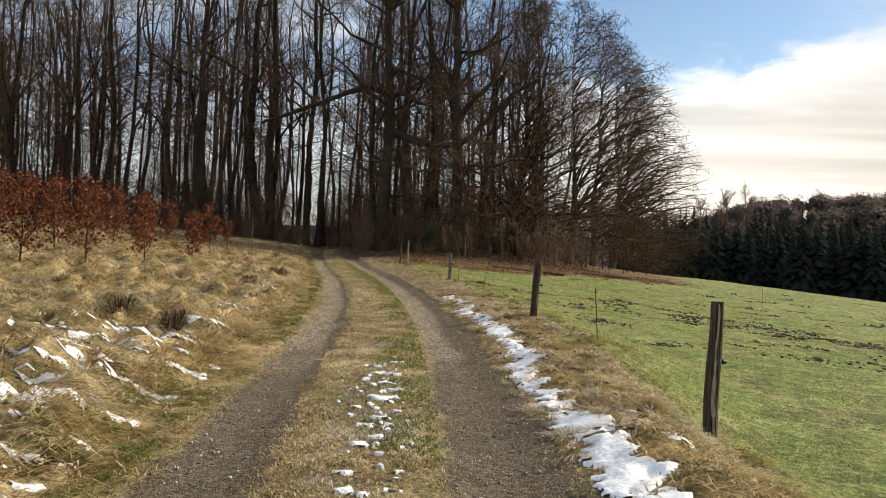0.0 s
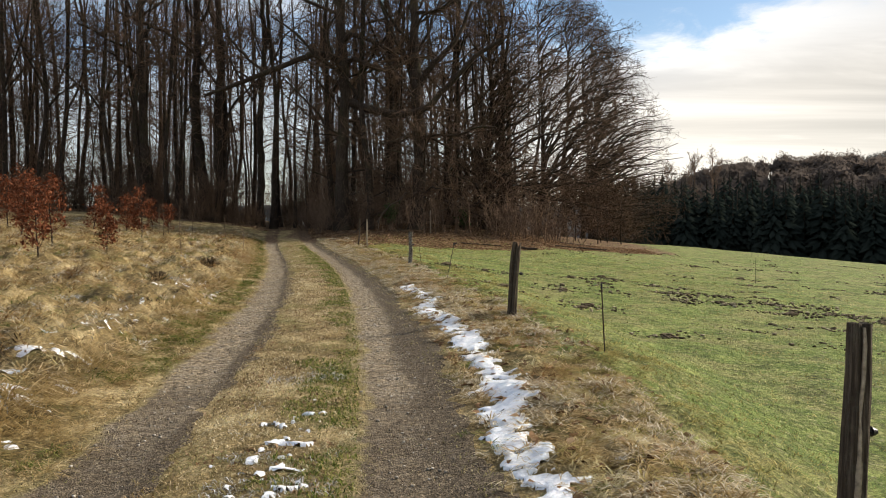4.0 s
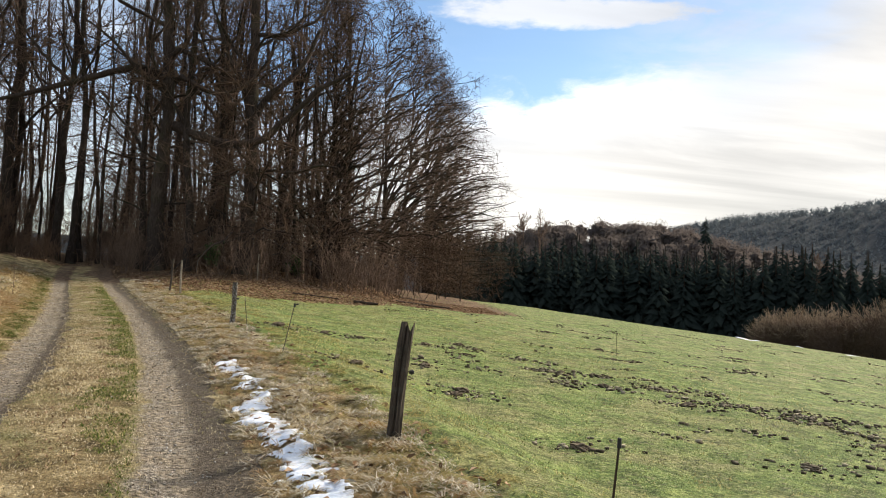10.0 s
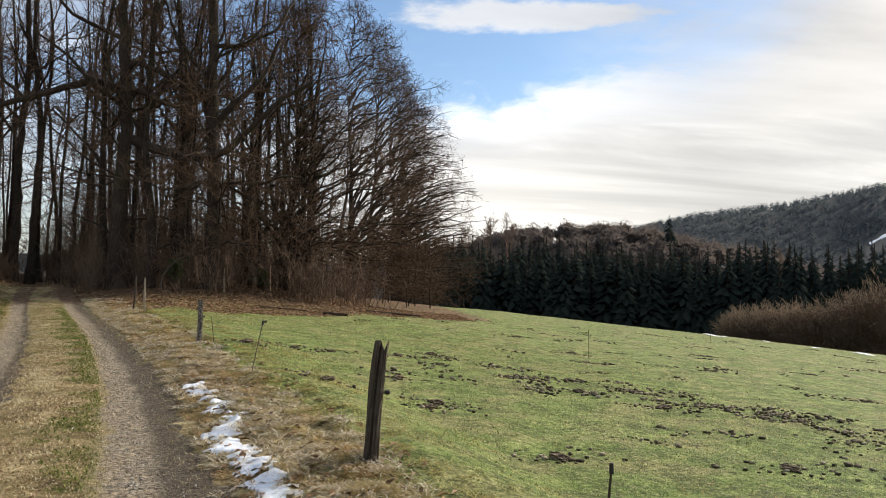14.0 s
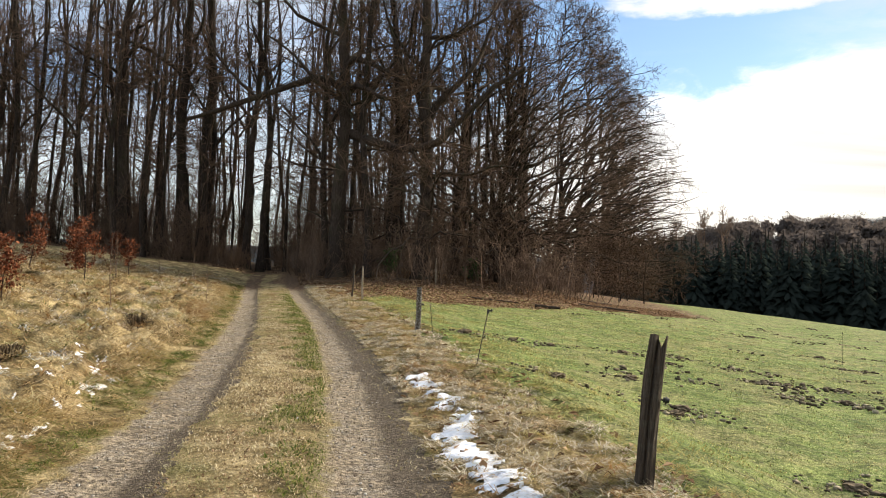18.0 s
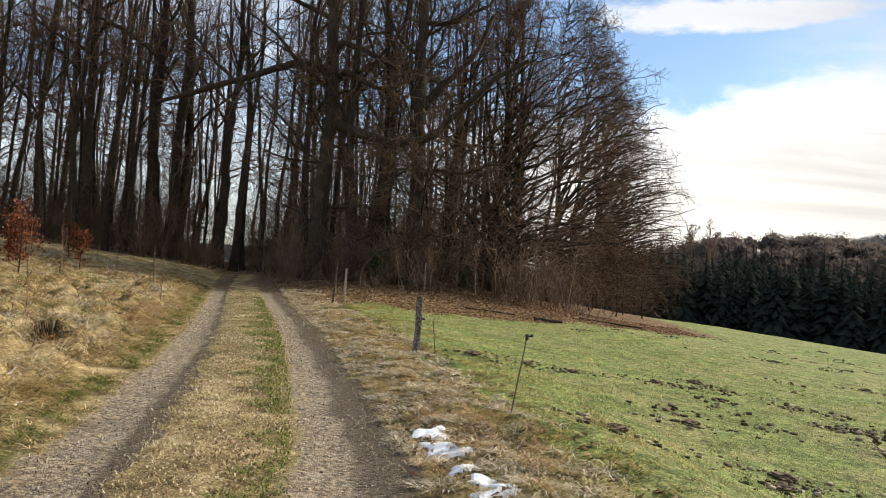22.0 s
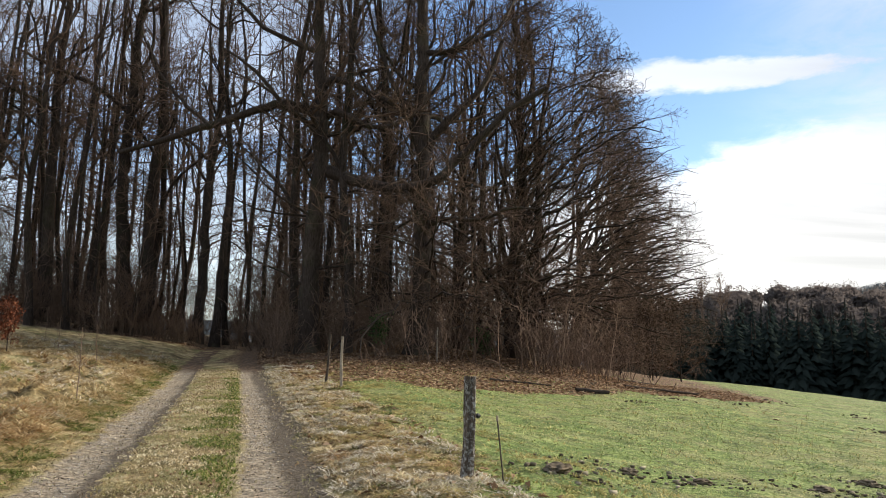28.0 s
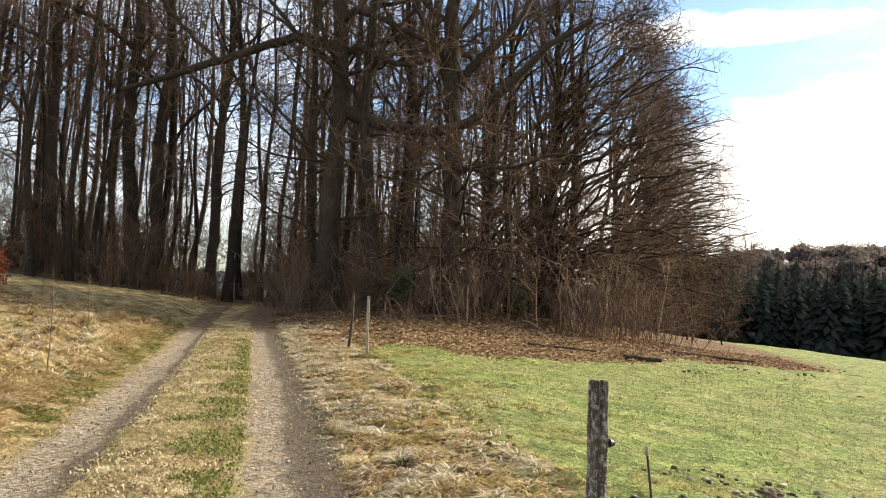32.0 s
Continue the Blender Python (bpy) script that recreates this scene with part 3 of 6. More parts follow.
def sprout(P, R, rng, count, t0, t1, length, angle, rise, wobble, m, shrink=0.6, tip=0.006, spread=None):
    """Children of the branches P (N, m, 3) with radii R: their paths and radii."""
    N, pm, _ = P.shape
    idx = np.repeat(np.arange(N), count)
    t = rng.uniform(t0, t1, len(idx)) * (pm - 1)
    lo = np.minimum(t.astype(int), pm - 2)
    f = (t - lo)[:, None]
    start = P[idx, lo] * (1 - f) + P[idx, lo + 1] * f
    r0 = R[idx, lo] * (1 - f[:, 0]) + R[idx, lo + 1] * f[:, 0]
    tan = P[idx, lo + 1] - P[idx, lo]
    tan /= np.linalg.norm(tan, axis=-1, keepdims=True) + 1e-9
    side = rng.normal(size=(len(idx), 3))
    if spread is not None:
        side = side + spread
    side -= (side * tan).sum(-1, keepdims=True) * tan
    side /= np.linalg.norm(side, axis=-1, keepdims=True) + 1e-9
    a = np.radians(angle * rng.uniform(0.7, 1.3, len(idx)))[:, None]
    d = tan * np.cos(a) + side * np.sin(a)
    L = length * rng.uniform(0.6, 1.25, len(idx)) * (1.15 - 0.5 * t / (pm - 1))
    Q = [start]
    for k in range(m - 1):
        d = d + rng.normal(scale=wobble, size=d.shape) + np.array([0, 0, rise])
        d /= np.linalg.norm(d, axis=-1, keepdims=True)
        Q.append(Q[-1] + d * (L / (m - 1))[:, None])
    r = np.minimum(r0 * shrink, np.maximum(L * 0.022, tip))
    rad = r[:, None] * np.linspace(1, 0.35, m)[None] + 0.0
    return np.stack(Q, 1), np.maximum(rad, tip)


def trunk_path(rng, h, lean=(0, 0), m=14, wobble=0.02):
    """A trunk that sways a little in two long waves."""
    z = np.linspace(0, 1, m) ** 1.05
    P = np.stack([lean[0] * z * h, lean[1] * z * h, z * h], -1)
    for k in (0, 1):
        for waves_up, share in ((1.1, 1.0), (2.7, 0.35)):
            f, p = waves_up * rng.uniform(0.8, 1.25), rng.uniform(0, math.tau)
            P[:, k] += wobble * h * 0.22 * share * (np.sin(math.tau * f * z + p) - math.sin(p))
    P[:, 2] -= 0.15
    return P


def trunk_radii(P, r, top=0.12, flare=0.55):
    z = P[:, 2] - P[0, 2]
    h = z[-1]
    return r * ((1 - z / h) ** 0.75 * (1 - top) + top) * (1 + flare * np.exp(-z / (r * 2.2)))


# ---------------- ground ----------------


def axis_steps(lo, hi, step, far, grow=1.16):
    mid = np.arange(lo, hi + 1e-6, step)
    out, d, x = [], step, hi
    while x < far:
        d *= grow
        x += d
        out.append(x)
    back, d, x = [], step, lo
    while x > -far:
        d *= grow
        x -= d
        back.append(x)
    return np.concatenate([back[::-1], mid, out])


GX, GY = axis_steps(-12, 7, 0.12, 1600, 1.13), axis_steps(0, 38, 0.14, 1600, 1.13)
GZ = height(*np.meshgrid(GX, GY))


def lie(x, y):
    """Height of the ground as built, between its lattice points."""
    x, y = np.asarray(x, float), np.asarray(y, float)
    i = np.clip(np.searchsorted(GX, x) - 1, 0, len(GX) - 2)
    j = np.clip(np.searchsorted(GY, y) - 1, 0, len(GY) - 2)
    u, v = (x - GX[i]) / (GX[i + 1] - GX[i]), (y - GY[j]) / (GY[j + 1] - GY[j])
    return (GZ[j, i] * (1 - u) + GZ[j, i + 1] * u) * (1 - v) + (GZ[j + 1, i] * (1 - u) + GZ[j + 1, i + 1] * u) * v


def build_ground():
    V, F = sheet(GX, GY, lambda x, y: GZ)
    x, y = V[:, 0], V[:, 1]
    s = across(x, y)
    pasture = smooth(s + 0.35 * rough_noise(x, y, 1.6, 31), 1.9, 3.5)
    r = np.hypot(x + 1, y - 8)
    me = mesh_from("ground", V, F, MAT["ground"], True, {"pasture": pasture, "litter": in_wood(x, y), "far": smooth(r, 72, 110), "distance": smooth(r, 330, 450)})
    tagged(new("ground", me), "rolling meadow and pasture land with straw grass, turf and leaf litter", "ground", kind="structure")


def build_track(name, s0, half, label):
    ys = np.arange(-6, 63, 0.075)
    ss = np.linspace(-half - 0.34, half + 0.34, 35)
    S, Y = np.meshgrid(ss, ys)
    edge = half + 0.08 * rough_noise(np.sign(S) * 5, Y, 1.3, 11) + 0.075 * rough_noise(centre(Y) + s0 + S, Y, 0.28, 13)
    k = np.sqrt(1 + bend(Y) ** 2)
    X = centre(Y) + (s0 + S) * k
    lift = 0.010 * (1 - smooth(np.abs(S), edge - 0.12, edge + 0.02)) - 0.05 * smooth(np.abs(S), edge - 0.05, edge + 0.12)
    Z = lie(X, Y) + lift + 0.006 * waves(X, Y, 0.33, 15)
    V = np.stack([X, Y, Z], -1).reshape(-1, 3)
    n, m = len(ss), len(ys)
    i = np.arange(n - 1)[None] + n * np.arange(m - 1)[:, None]
    F = np.stack([i, i + 1, i + 1 + n, i + n], -1).reshape(-1, 4)
    rim = smooth(np.abs(S), edge * 0.35, edge * 1.0) * (1 - 0.75 * smooth(S, 0.05, 0.2))
    wet = 0.7 * (1 - smooth(Y + 1.5 * rough_noise(X, Y, 1.5, 19), 7, 14))
    damp = smooth(S + 0.07 * rough_noise(X, Y, 0.9, 5), -0.22, 0.24) if s0 > 0 else smooth(S + 0.07 * rough_noise(X, Y, 0.9, 5), 0.0, 0.32)
    me = mesh_from(name, V, F, MAT["gravel"], True, {"damp": np.maximum(damp, wet), "rim": rim, "leafy": smooth(Y, 38, 47)})
    tagged(new(name, me), label, "track", kind="structure")


build_ground()
build_track("track_left", -0.92, 0.42, "worn gravel wheel track of a farm lane with damp dark edge")
build_track("track_right", 1.03, 0.50, "grey crushed-stone wheel track with a dark muddy edge")


def spot(x, y, up=0.0):
    return Vector((x, y, float(height(x, y)) + up))


# ---------------- trees ----------------


def big_tree(name, label, where, seed, h, r, lean=(0, 0), base=0.35, limbs=16, reach=6.5, spread=None, rise=0.10, bark="oak_bark", extra=(), dense=1.0, angle=58, low=0):
    """A broad leafless tree: trunk, each main limb, low drooping boughs, and a crown of boughs and twigs."""
    rng = np.random.default_rng(seed)
    ob = thing(name, label, "tree", where, "trees of the wood's edge")
    P = trunk_path(rng, h, lean, 16, 0.035)
    R = trunk_radii(P, r)
    up = np.linspace(0, 15, 46)
    finer = np.stack([np.interp(up, np.arange(16), P[:, k]) for k in range(3)], -1)
    finer[:, :2] += rng.normal(scale=0.035 * r / 0.4, size=(46, 2)) * (up > 0.5)[:, None]
    part("trunk", Tubes().add(finer, np.interp(up, np.arange(16), R) * (1 + 0.05 * rng.normal(size=46)), 14).mesh("trunk", MAT[bark]), ob)
    L, LR = sprout(P[None], R[None], rng, limbs, base, 0.93, reach, angle, rise, 0.27, 8, 0.5, 0.03, spread)
    sets = [(L, LR)]
    if low:
        sets.append(sprout(P[None], R[None], rng, low, 0.10, base, reach * 0.85, 78, -0.03, 0.20, 8, 0.16, 0.02, spread))
    for pts, r0 in extra:
        pts = np.array(pts, float) - np.array(where)
        t = np.linspace(0, len(pts) - 1, 16)
        q = np.stack([np.interp(t, np.arange(len(pts)), pts[:, k]) for k in range(3)], -1)
        q[1:-1] = (q[:-2] + q[1:-1] * 2 + q[2:]) / 4 + rng.normal(scale=0.035, size=(14, 3))
        rad = np.linspace(1, 0.3, 16) ** 0.8 * r0 * (1 + 0.07 * rng.normal(size=16))
        part("limb", Tubes().add(q, rad, 9).mesh("limb", MAT[bark]), ob)
        sets.append((q[None, ::2], rad[None, ::2]))
    for A, B in sets[:2] if low else sets[:1]:
        for p, q in zip(A, B):
            part("limb", Tubes().add(p, q, 6).mesh("limb", MAT[bark]), ob)
    A = np.concatenate([a for a, _ in sets])
    B = np.concatenate([b for _, b in sets])
    crown = Tubes()
    n = lambda v: max(1, int(round(v * dense)))
    L2, R2 = sprout(A, B, rng, n(8), 0.12, 1.0, reach * 0.40, 52, rise * 0.5, 0.22, 5, 0.45, 0.014)
    top, topr = sprout(P[None], R[None], rng, n(22), 0.5, 1.0, reach * 0.45, 45, 0.12, 0.2, 5, 0.4, 0.014)
    L2, R2 = np.concatenate([L2, top]), np.concatenate([R2, topr])
    crown.add(L2, R2, 4)
    L3, R3 = sprout(L2, R2, rng, n(4), 0.15, 1.0, reach * 0.21, 50, rise * 0.3, 0.2, 4, 0.6, 0.010)
    crown.add(L3, R3, 3)
    L4, R4 = sprout(L3, R3, rng, 2, 0.2, 1.0, reach * 0.12, 48, 0.0, 0.0, 2, 0.7, 0.007)
    crown.add(L4, R4, 3)
    part("crown", crown.mesh("crown", MAT["twig"]), ob, "dense leafless twigs")
    return ob


STEEP = ((0.06, 0.80), (0.18, 1.0), (0.33, 0.88), (0.48, 0.72), (0.62, 0.56), (0.8, 0.34), (1.0, 0.08))
ROUND = ((0.06, 0.75), (0.2, 0.98), (0.4, 1.0), (0.6, 0.86), (0.78, 0.62), (0.9, 0.38), (1.0, 0.1))


def edge_beech(label, xy, seed, h, r, wide, limbs, outline, turn=(-2.4, 1.4, -0.3), dense=1.0, stems=1):
    """An edge tree whose boughs fan out from the trunk to one rounded outline, the lowest of them drooping."""
    rng = np.random.default_rng(seed)
    where = (xy[0], xy[1], float(height(*xy)) - 0.1)
    ob = thing("beech_tree", label, "tree", where, "trees of the wood's edge")
    P = trunk_path(rng, h * 0.93, (0.01, 0.0), 14, 0.05)
    R = trunk_radii(P, r) * np.interp(P[:, 2] / h, (0, 0.25, 0.6, 1), (1, 0.8, 0.3, 0.12))
    trunk = Tubes().add(P, R, 12)
    for k in range(stems - 1):
        Q = trunk_path(rng, h * rng.uniform(0.5, 0.75), (rng.uniform(-0.12, 0.16), rng.uniform(-0.10, 0.04)), 12, 0.05)
        Q[:, :2] += rng.normal(scale=0.5, size=2)
        trunk.add(Q, trunk_radii(Q, r * rng.uniform(0.45, 0.7)), 9)
    part("trunk", trunk.mesh("trunk", MAT["bark"]), ob)
    fz, fr = np.array([a for a, _ in outline]), np.array([b for _, b in outline])
    t = np.linspace(0, 1, 9)[:, None]
    paths, radii = [], []
    for k in range(limbs):
        f = 0.06 + 0.94 * ((k + rng.uniform()) / limbs) ** 1.15
        a = rng.triangular(turn[0], turn[2], turn[1])
        reach = wide * np.interp(f, fz, fr) * rng.choice((0.97, 0.9, 0.82, 0.7, 0.55)) * rng.uniform(0.93, 1.03)
        z1 = f * h
        z0 = z1 - (0.55 - 0.75 * math.exp(-f * 7)) * reach
        z0 = min(max(z0, 1.2 + 0.9 * rng.uniform()), h * 0.9)
        swing = rng.normal(scale=0.25)
        p0 = np.array([np.interp(z0, P[:, 2], P[:, 0]), np.interp(z0, P[:, 2], P[:, 1]), z0])
        p1 = np.array([0.42 * reach * math.cos(a + swing), 0.42 * reach * math.sin(a + swing), z0 + 0.70 * (z1 - z0) + reach * rng.uniform(0.08, 0.30)])
        p2 = np.array([reach * math.cos(a), reach * math.sin(a), z1])
        q = p0 * (1 - t) ** 2 + 2 * p1 * t * (1 - t) + p2 * t ** 2
        q = q + np.cumsum(rng.normal(scale=0.21, size=(9, 3)), 0) * np.minimum(1, t * 3)
        paths.append(q)
        radii.append(np.linspace(1, 0.22, 9) ** 1.1 * (0.026 + 0.0105 * reach))
    A, B = np.array(paths), np.array(radii)
    for p, q in zip(A, B):
        part("limb", Tubes().add(p, q, 5).mesh("limb", MAT["bark"]), ob)
    crown = Tubes()
    n = lambda v: max(1, int(round(v * dense)))
    L2, R2 = sprout(A, B, rng, n(7), 0.25, 0.97, wide * 0.21, 58, 0.0, 0.32, 5, 0.55, 0.014)
    crown.add(L2, R2, 3)
    L3, R3 = sprout(L2, R2, rng, n(4), 0.2, 1.0, wide * 0.115, 60, 0.02, 0.3, 3, 0.6, 0.009)
    crown.add(L3, R3, 3)
    L4, R4 = sprout(L3, R3, rng, 2, 0.3, 1.0, wide * 0.065, 48, 0.0, 0.0, 2, 0.7, 0.007)
    crown.add(L4, R4, 3)
    part("crown", crown.mesh("crown", MAT["twig"]), ob, "dense leafless twigs")
    return ob


def forest_tree(seed, h, r, base=0.36, limbs=13, reach=3.6, stems=1, leaders=2, fine=0):
    """A tall leafless tree of the wood, its trunk dividing into steep leaders, at the origin."""
    rng = np.random.default_rng(seed)
    ob = thing("forest_tree", "tall leafless broadleaf tree with slender grey trunk standing in the wood", "tree", None, "trees of the wood")
    trunk, crown = Tubes(), Tubes()
    for k in range(stems):
        lean = rng.normal(scale=0.018 + 0.03 * (stems > 1), size=2)
        P = trunk_path(rng, h * rng.uniform(0.9, 1.05), lean, 13, 0.05)
        P[:, :2] += rng.normal(scale=0.3, size=2) * (stems > 1)
        R = trunk_radii(P, r * (0.8 if stems > 1 else 1), 0.10, 0.4)
        trunk.add(P, R, 8)
        A, B = P[None], R[None]
        if leaders:
            Q, S = sprout(P[None], R[None], rng, leaders, 0.30, 0.62, h * 0.42, 34, 0.09, 0.17, 10, 0.7, 0.02)
            S = R[6] * 0.7 * np.linspace(1, 0.15, 10)[None] * np.ones((leaders, 1))
            trunk.add(Q, S, 6)
            A, B = np.concatenate([A[:, :10], Q]), np.concatenate([B[:, :10], S])
        L, LR = sprout(A, B, rng, max(5, limbs // (1 + leaders) + 2), base, 0.98, reach * 1.1, 58, 0.05, 0.32, 6, 0.4, 0.02)
        crown.add(L, LR, 4)
        low, lowr = sprout(P[None], R[None], rng, 8, 0.10, base + 0.1, reach * 0.7, 72, 0.02, 0.28, 6, 0.2, 0.013)
        crown.add(low, lowr, 3)
        L, LR = np.concatenate([L, low]), np.concatenate([LR, lowr])
        L2, R2 = sprout(L, LR, rng, 4 + fine, 0.2, 1.0, reach * 0.45, 48, 0.06, 0.22, 4 if fine else 3, 0.5, 0.014)
        crown.add(L2, R2, 3)
        L3, R3 = sprout(L2, R2, rng, 1 + 2 * fine, 0.15, 1.0, reach * 0.25, 46, 0.04, 0.12, 2, 0.6, 0.010)
        crown.add(L3, R3, 3)
    part("trunk", trunk.mesh("trunk", MAT["bark"]), ob)
    part("crown", crown.mesh("crown", MAT["twig"]), ob)
    return ob


OAK = (-9.9, 50.0, 1.75)
TREE2 = (-5.4, 49.6, 1.7)


def build_edge_trees():
    big_tree("oak_tree", "old leafless oak with thick mossy trunk and long crooked limbs", OAK, 5, 25, 0.41, (0.0, 0.0), 0.36, 20, 6.0, low=14,
             extra=[([(-9.9, 50, 12.0), (-10.9, 49.6, 12.4), (-11.7, 49.2, 12.1), (-13.2, 48.8, 11.5), (-14.3, 48.5, 11.0), (-15.8, 48.2, 10.4), (-17.5, 48.0, 9.8)], 0.23),
                    ([(-14.2, 48.9, 11.2), (-15.3, 48.9, 12.2), (-15.8, 48.9, 12.7), (-16.5, 48.9, 13.6), (-17.0, 48.9, 14.9)], 0.10),
                    ([(-9.9, 50, 9.6), (-8.7, 49.4, 9.2), (-7.3, 48.9, 8.6), (-5.9, 48.5, 8.4), (-4.5, 48.2, 8.6), (-4.1, 48.1, 9.3), (-3.3, 48.0, 9.8), (-2.5, 47.9, 10.7), (-1.5, 47.8, 11.7), (-0.2, 47.8, 12.4)], 0.27),
                    ([(-9.9, 50, 12.3), (-9.2, 49.4, 13.5), (-7.7, 49.0, 12.8), (-6.8, 49.0, 12.3), (-5.8, 49.0, 11.9), (-4.9, 49.0, 12.3)], 0.16),
                    ([(-9.8, 50, 11.7), (-8.9, 49.4, 12.0), (-8.3, 49.0, 11.6), (-6.9, 49.0, 11.0), (-5.6, 48.7, 11.5), (-5.0, 48.6, 12.3)], 0.17),
                    ([(-5.9, 48.5, 8.4), (-5.3, 48.2, 7.7), (-4.7, 48.0, 7.1), (-4.0, 47.7, 6.9), (-3.2, 47.5, 6.3)], 0.09)])
    big_tree("oak_tree", "broad leafless oak with forking trunk beside the pasture", TREE2, 8, 25, 0.40, (0.0, 0.0), 0.34, 20, 6.2, low=20,
             spread=np.array([0.35, -0.3, 0.0]),
             extra=[([(-5.4, 49.5, 9.6), (-4.6, 49.2, 11.0), (-3.8, 49.0, 11.7), (-2.5, 49.0, 13.2), (-1.9, 49.0, 14.9)], 0.21),
                    ([(-5.4, 49.5, 10.4), (-5.8, 49.2, 11.9), (-6.6, 49.0, 13.2), (-7.2, 49.0, 15.0)], 0.17),
                    ([(-5.3, 49.5, 7.0), (-4.2, 48.6, 7.3), (-3.0, 48.0, 7.0), (-1.8, 47.5, 7.5), (-0.6, 47.2, 7.4)], 0.11)])
    edge_beech("wide leafless beech with arching branches sweeping over the pasture", (-1.3, 54.0), 21, 20.5, 0.34, 8.1, 140, STEEP, (-2.6, 0.8, -0.5), 0.9, 4)
    edge_beech("leafless beech with fine arching twigs at the pasture edge", (-3.7, 55.5), 33, 22.0, 0.30, 6.2, 40, ROUND, (-2.8, 0.6, -1.0), 0.9, 2)
    edge_beech("spreading leafless beech at the corner of the wood", (2.2, 62.0), 41, 20.5, 0.28, 6.9, 90, ROUND, (-1.9, 0.9, -0.2), 1.0, 2)
    edge_beech("tall leafless beech at the far edge of the wood", (5.0, 73.0), 45, 23.0, 0.26, 7.6, 90, ROUND, (-1.6, 0.9, -0.1), 0.9)
    edge_beech("tall rounded leafless beech beyond the corner of the wood", (7.6, 84.0), 47, 24.5, 0.26, 8.4, 90, ROUND, (-1.6, 0.9, -0.1), 0.9)
    edge_beech("great rounded leafless beech at the end of the wood", (9.6, 95.0), 49, 26.0, 0.28, 11.1, 130, ROUND, (-1.5, 0.9, -0.1), 0.9)
    for seed, x, y, h, r in ((51, -21.4, 58.0, 27, 0.38), (52, -20.5, 58.2, 27, 0.36), (53, -17.4, 57.6, 25, 0.27), (55, -16.4, 57.4, 24, 0.22), (54, -25.3, 57.6, 26, 0.33)):
        big_tree("beech_tree", "tall leafless beech with straight dark trunk beside the lane", (x, y, float(height(x, y)) - 0.05), seed, h, r, (-0.03 if seed == 54 else 0.0, 0), 0.40, 13, 5.2, rise=0.16, bark="bark", dense=0.8, angle=46,
                 extra=[([(-21.4, 58.0, 13.8), (-22.0, 57.6, 14.8), (-23.7, 57.2, 16.0), (-25.7, 57.0, 16.8), (-28.1, 57.0, 18.0)], 0.17)] if seed == 51 else ())


def clearing(x, y):
    """Whether a place deep in the wood lies in one of its bright rides."""
    q = (x + 1.5) / (y - 10)
    return y > 60 and (-0.625 < q < -0.56 or -0.425 < q < -0.40 or -0.33 < q < -0.295)


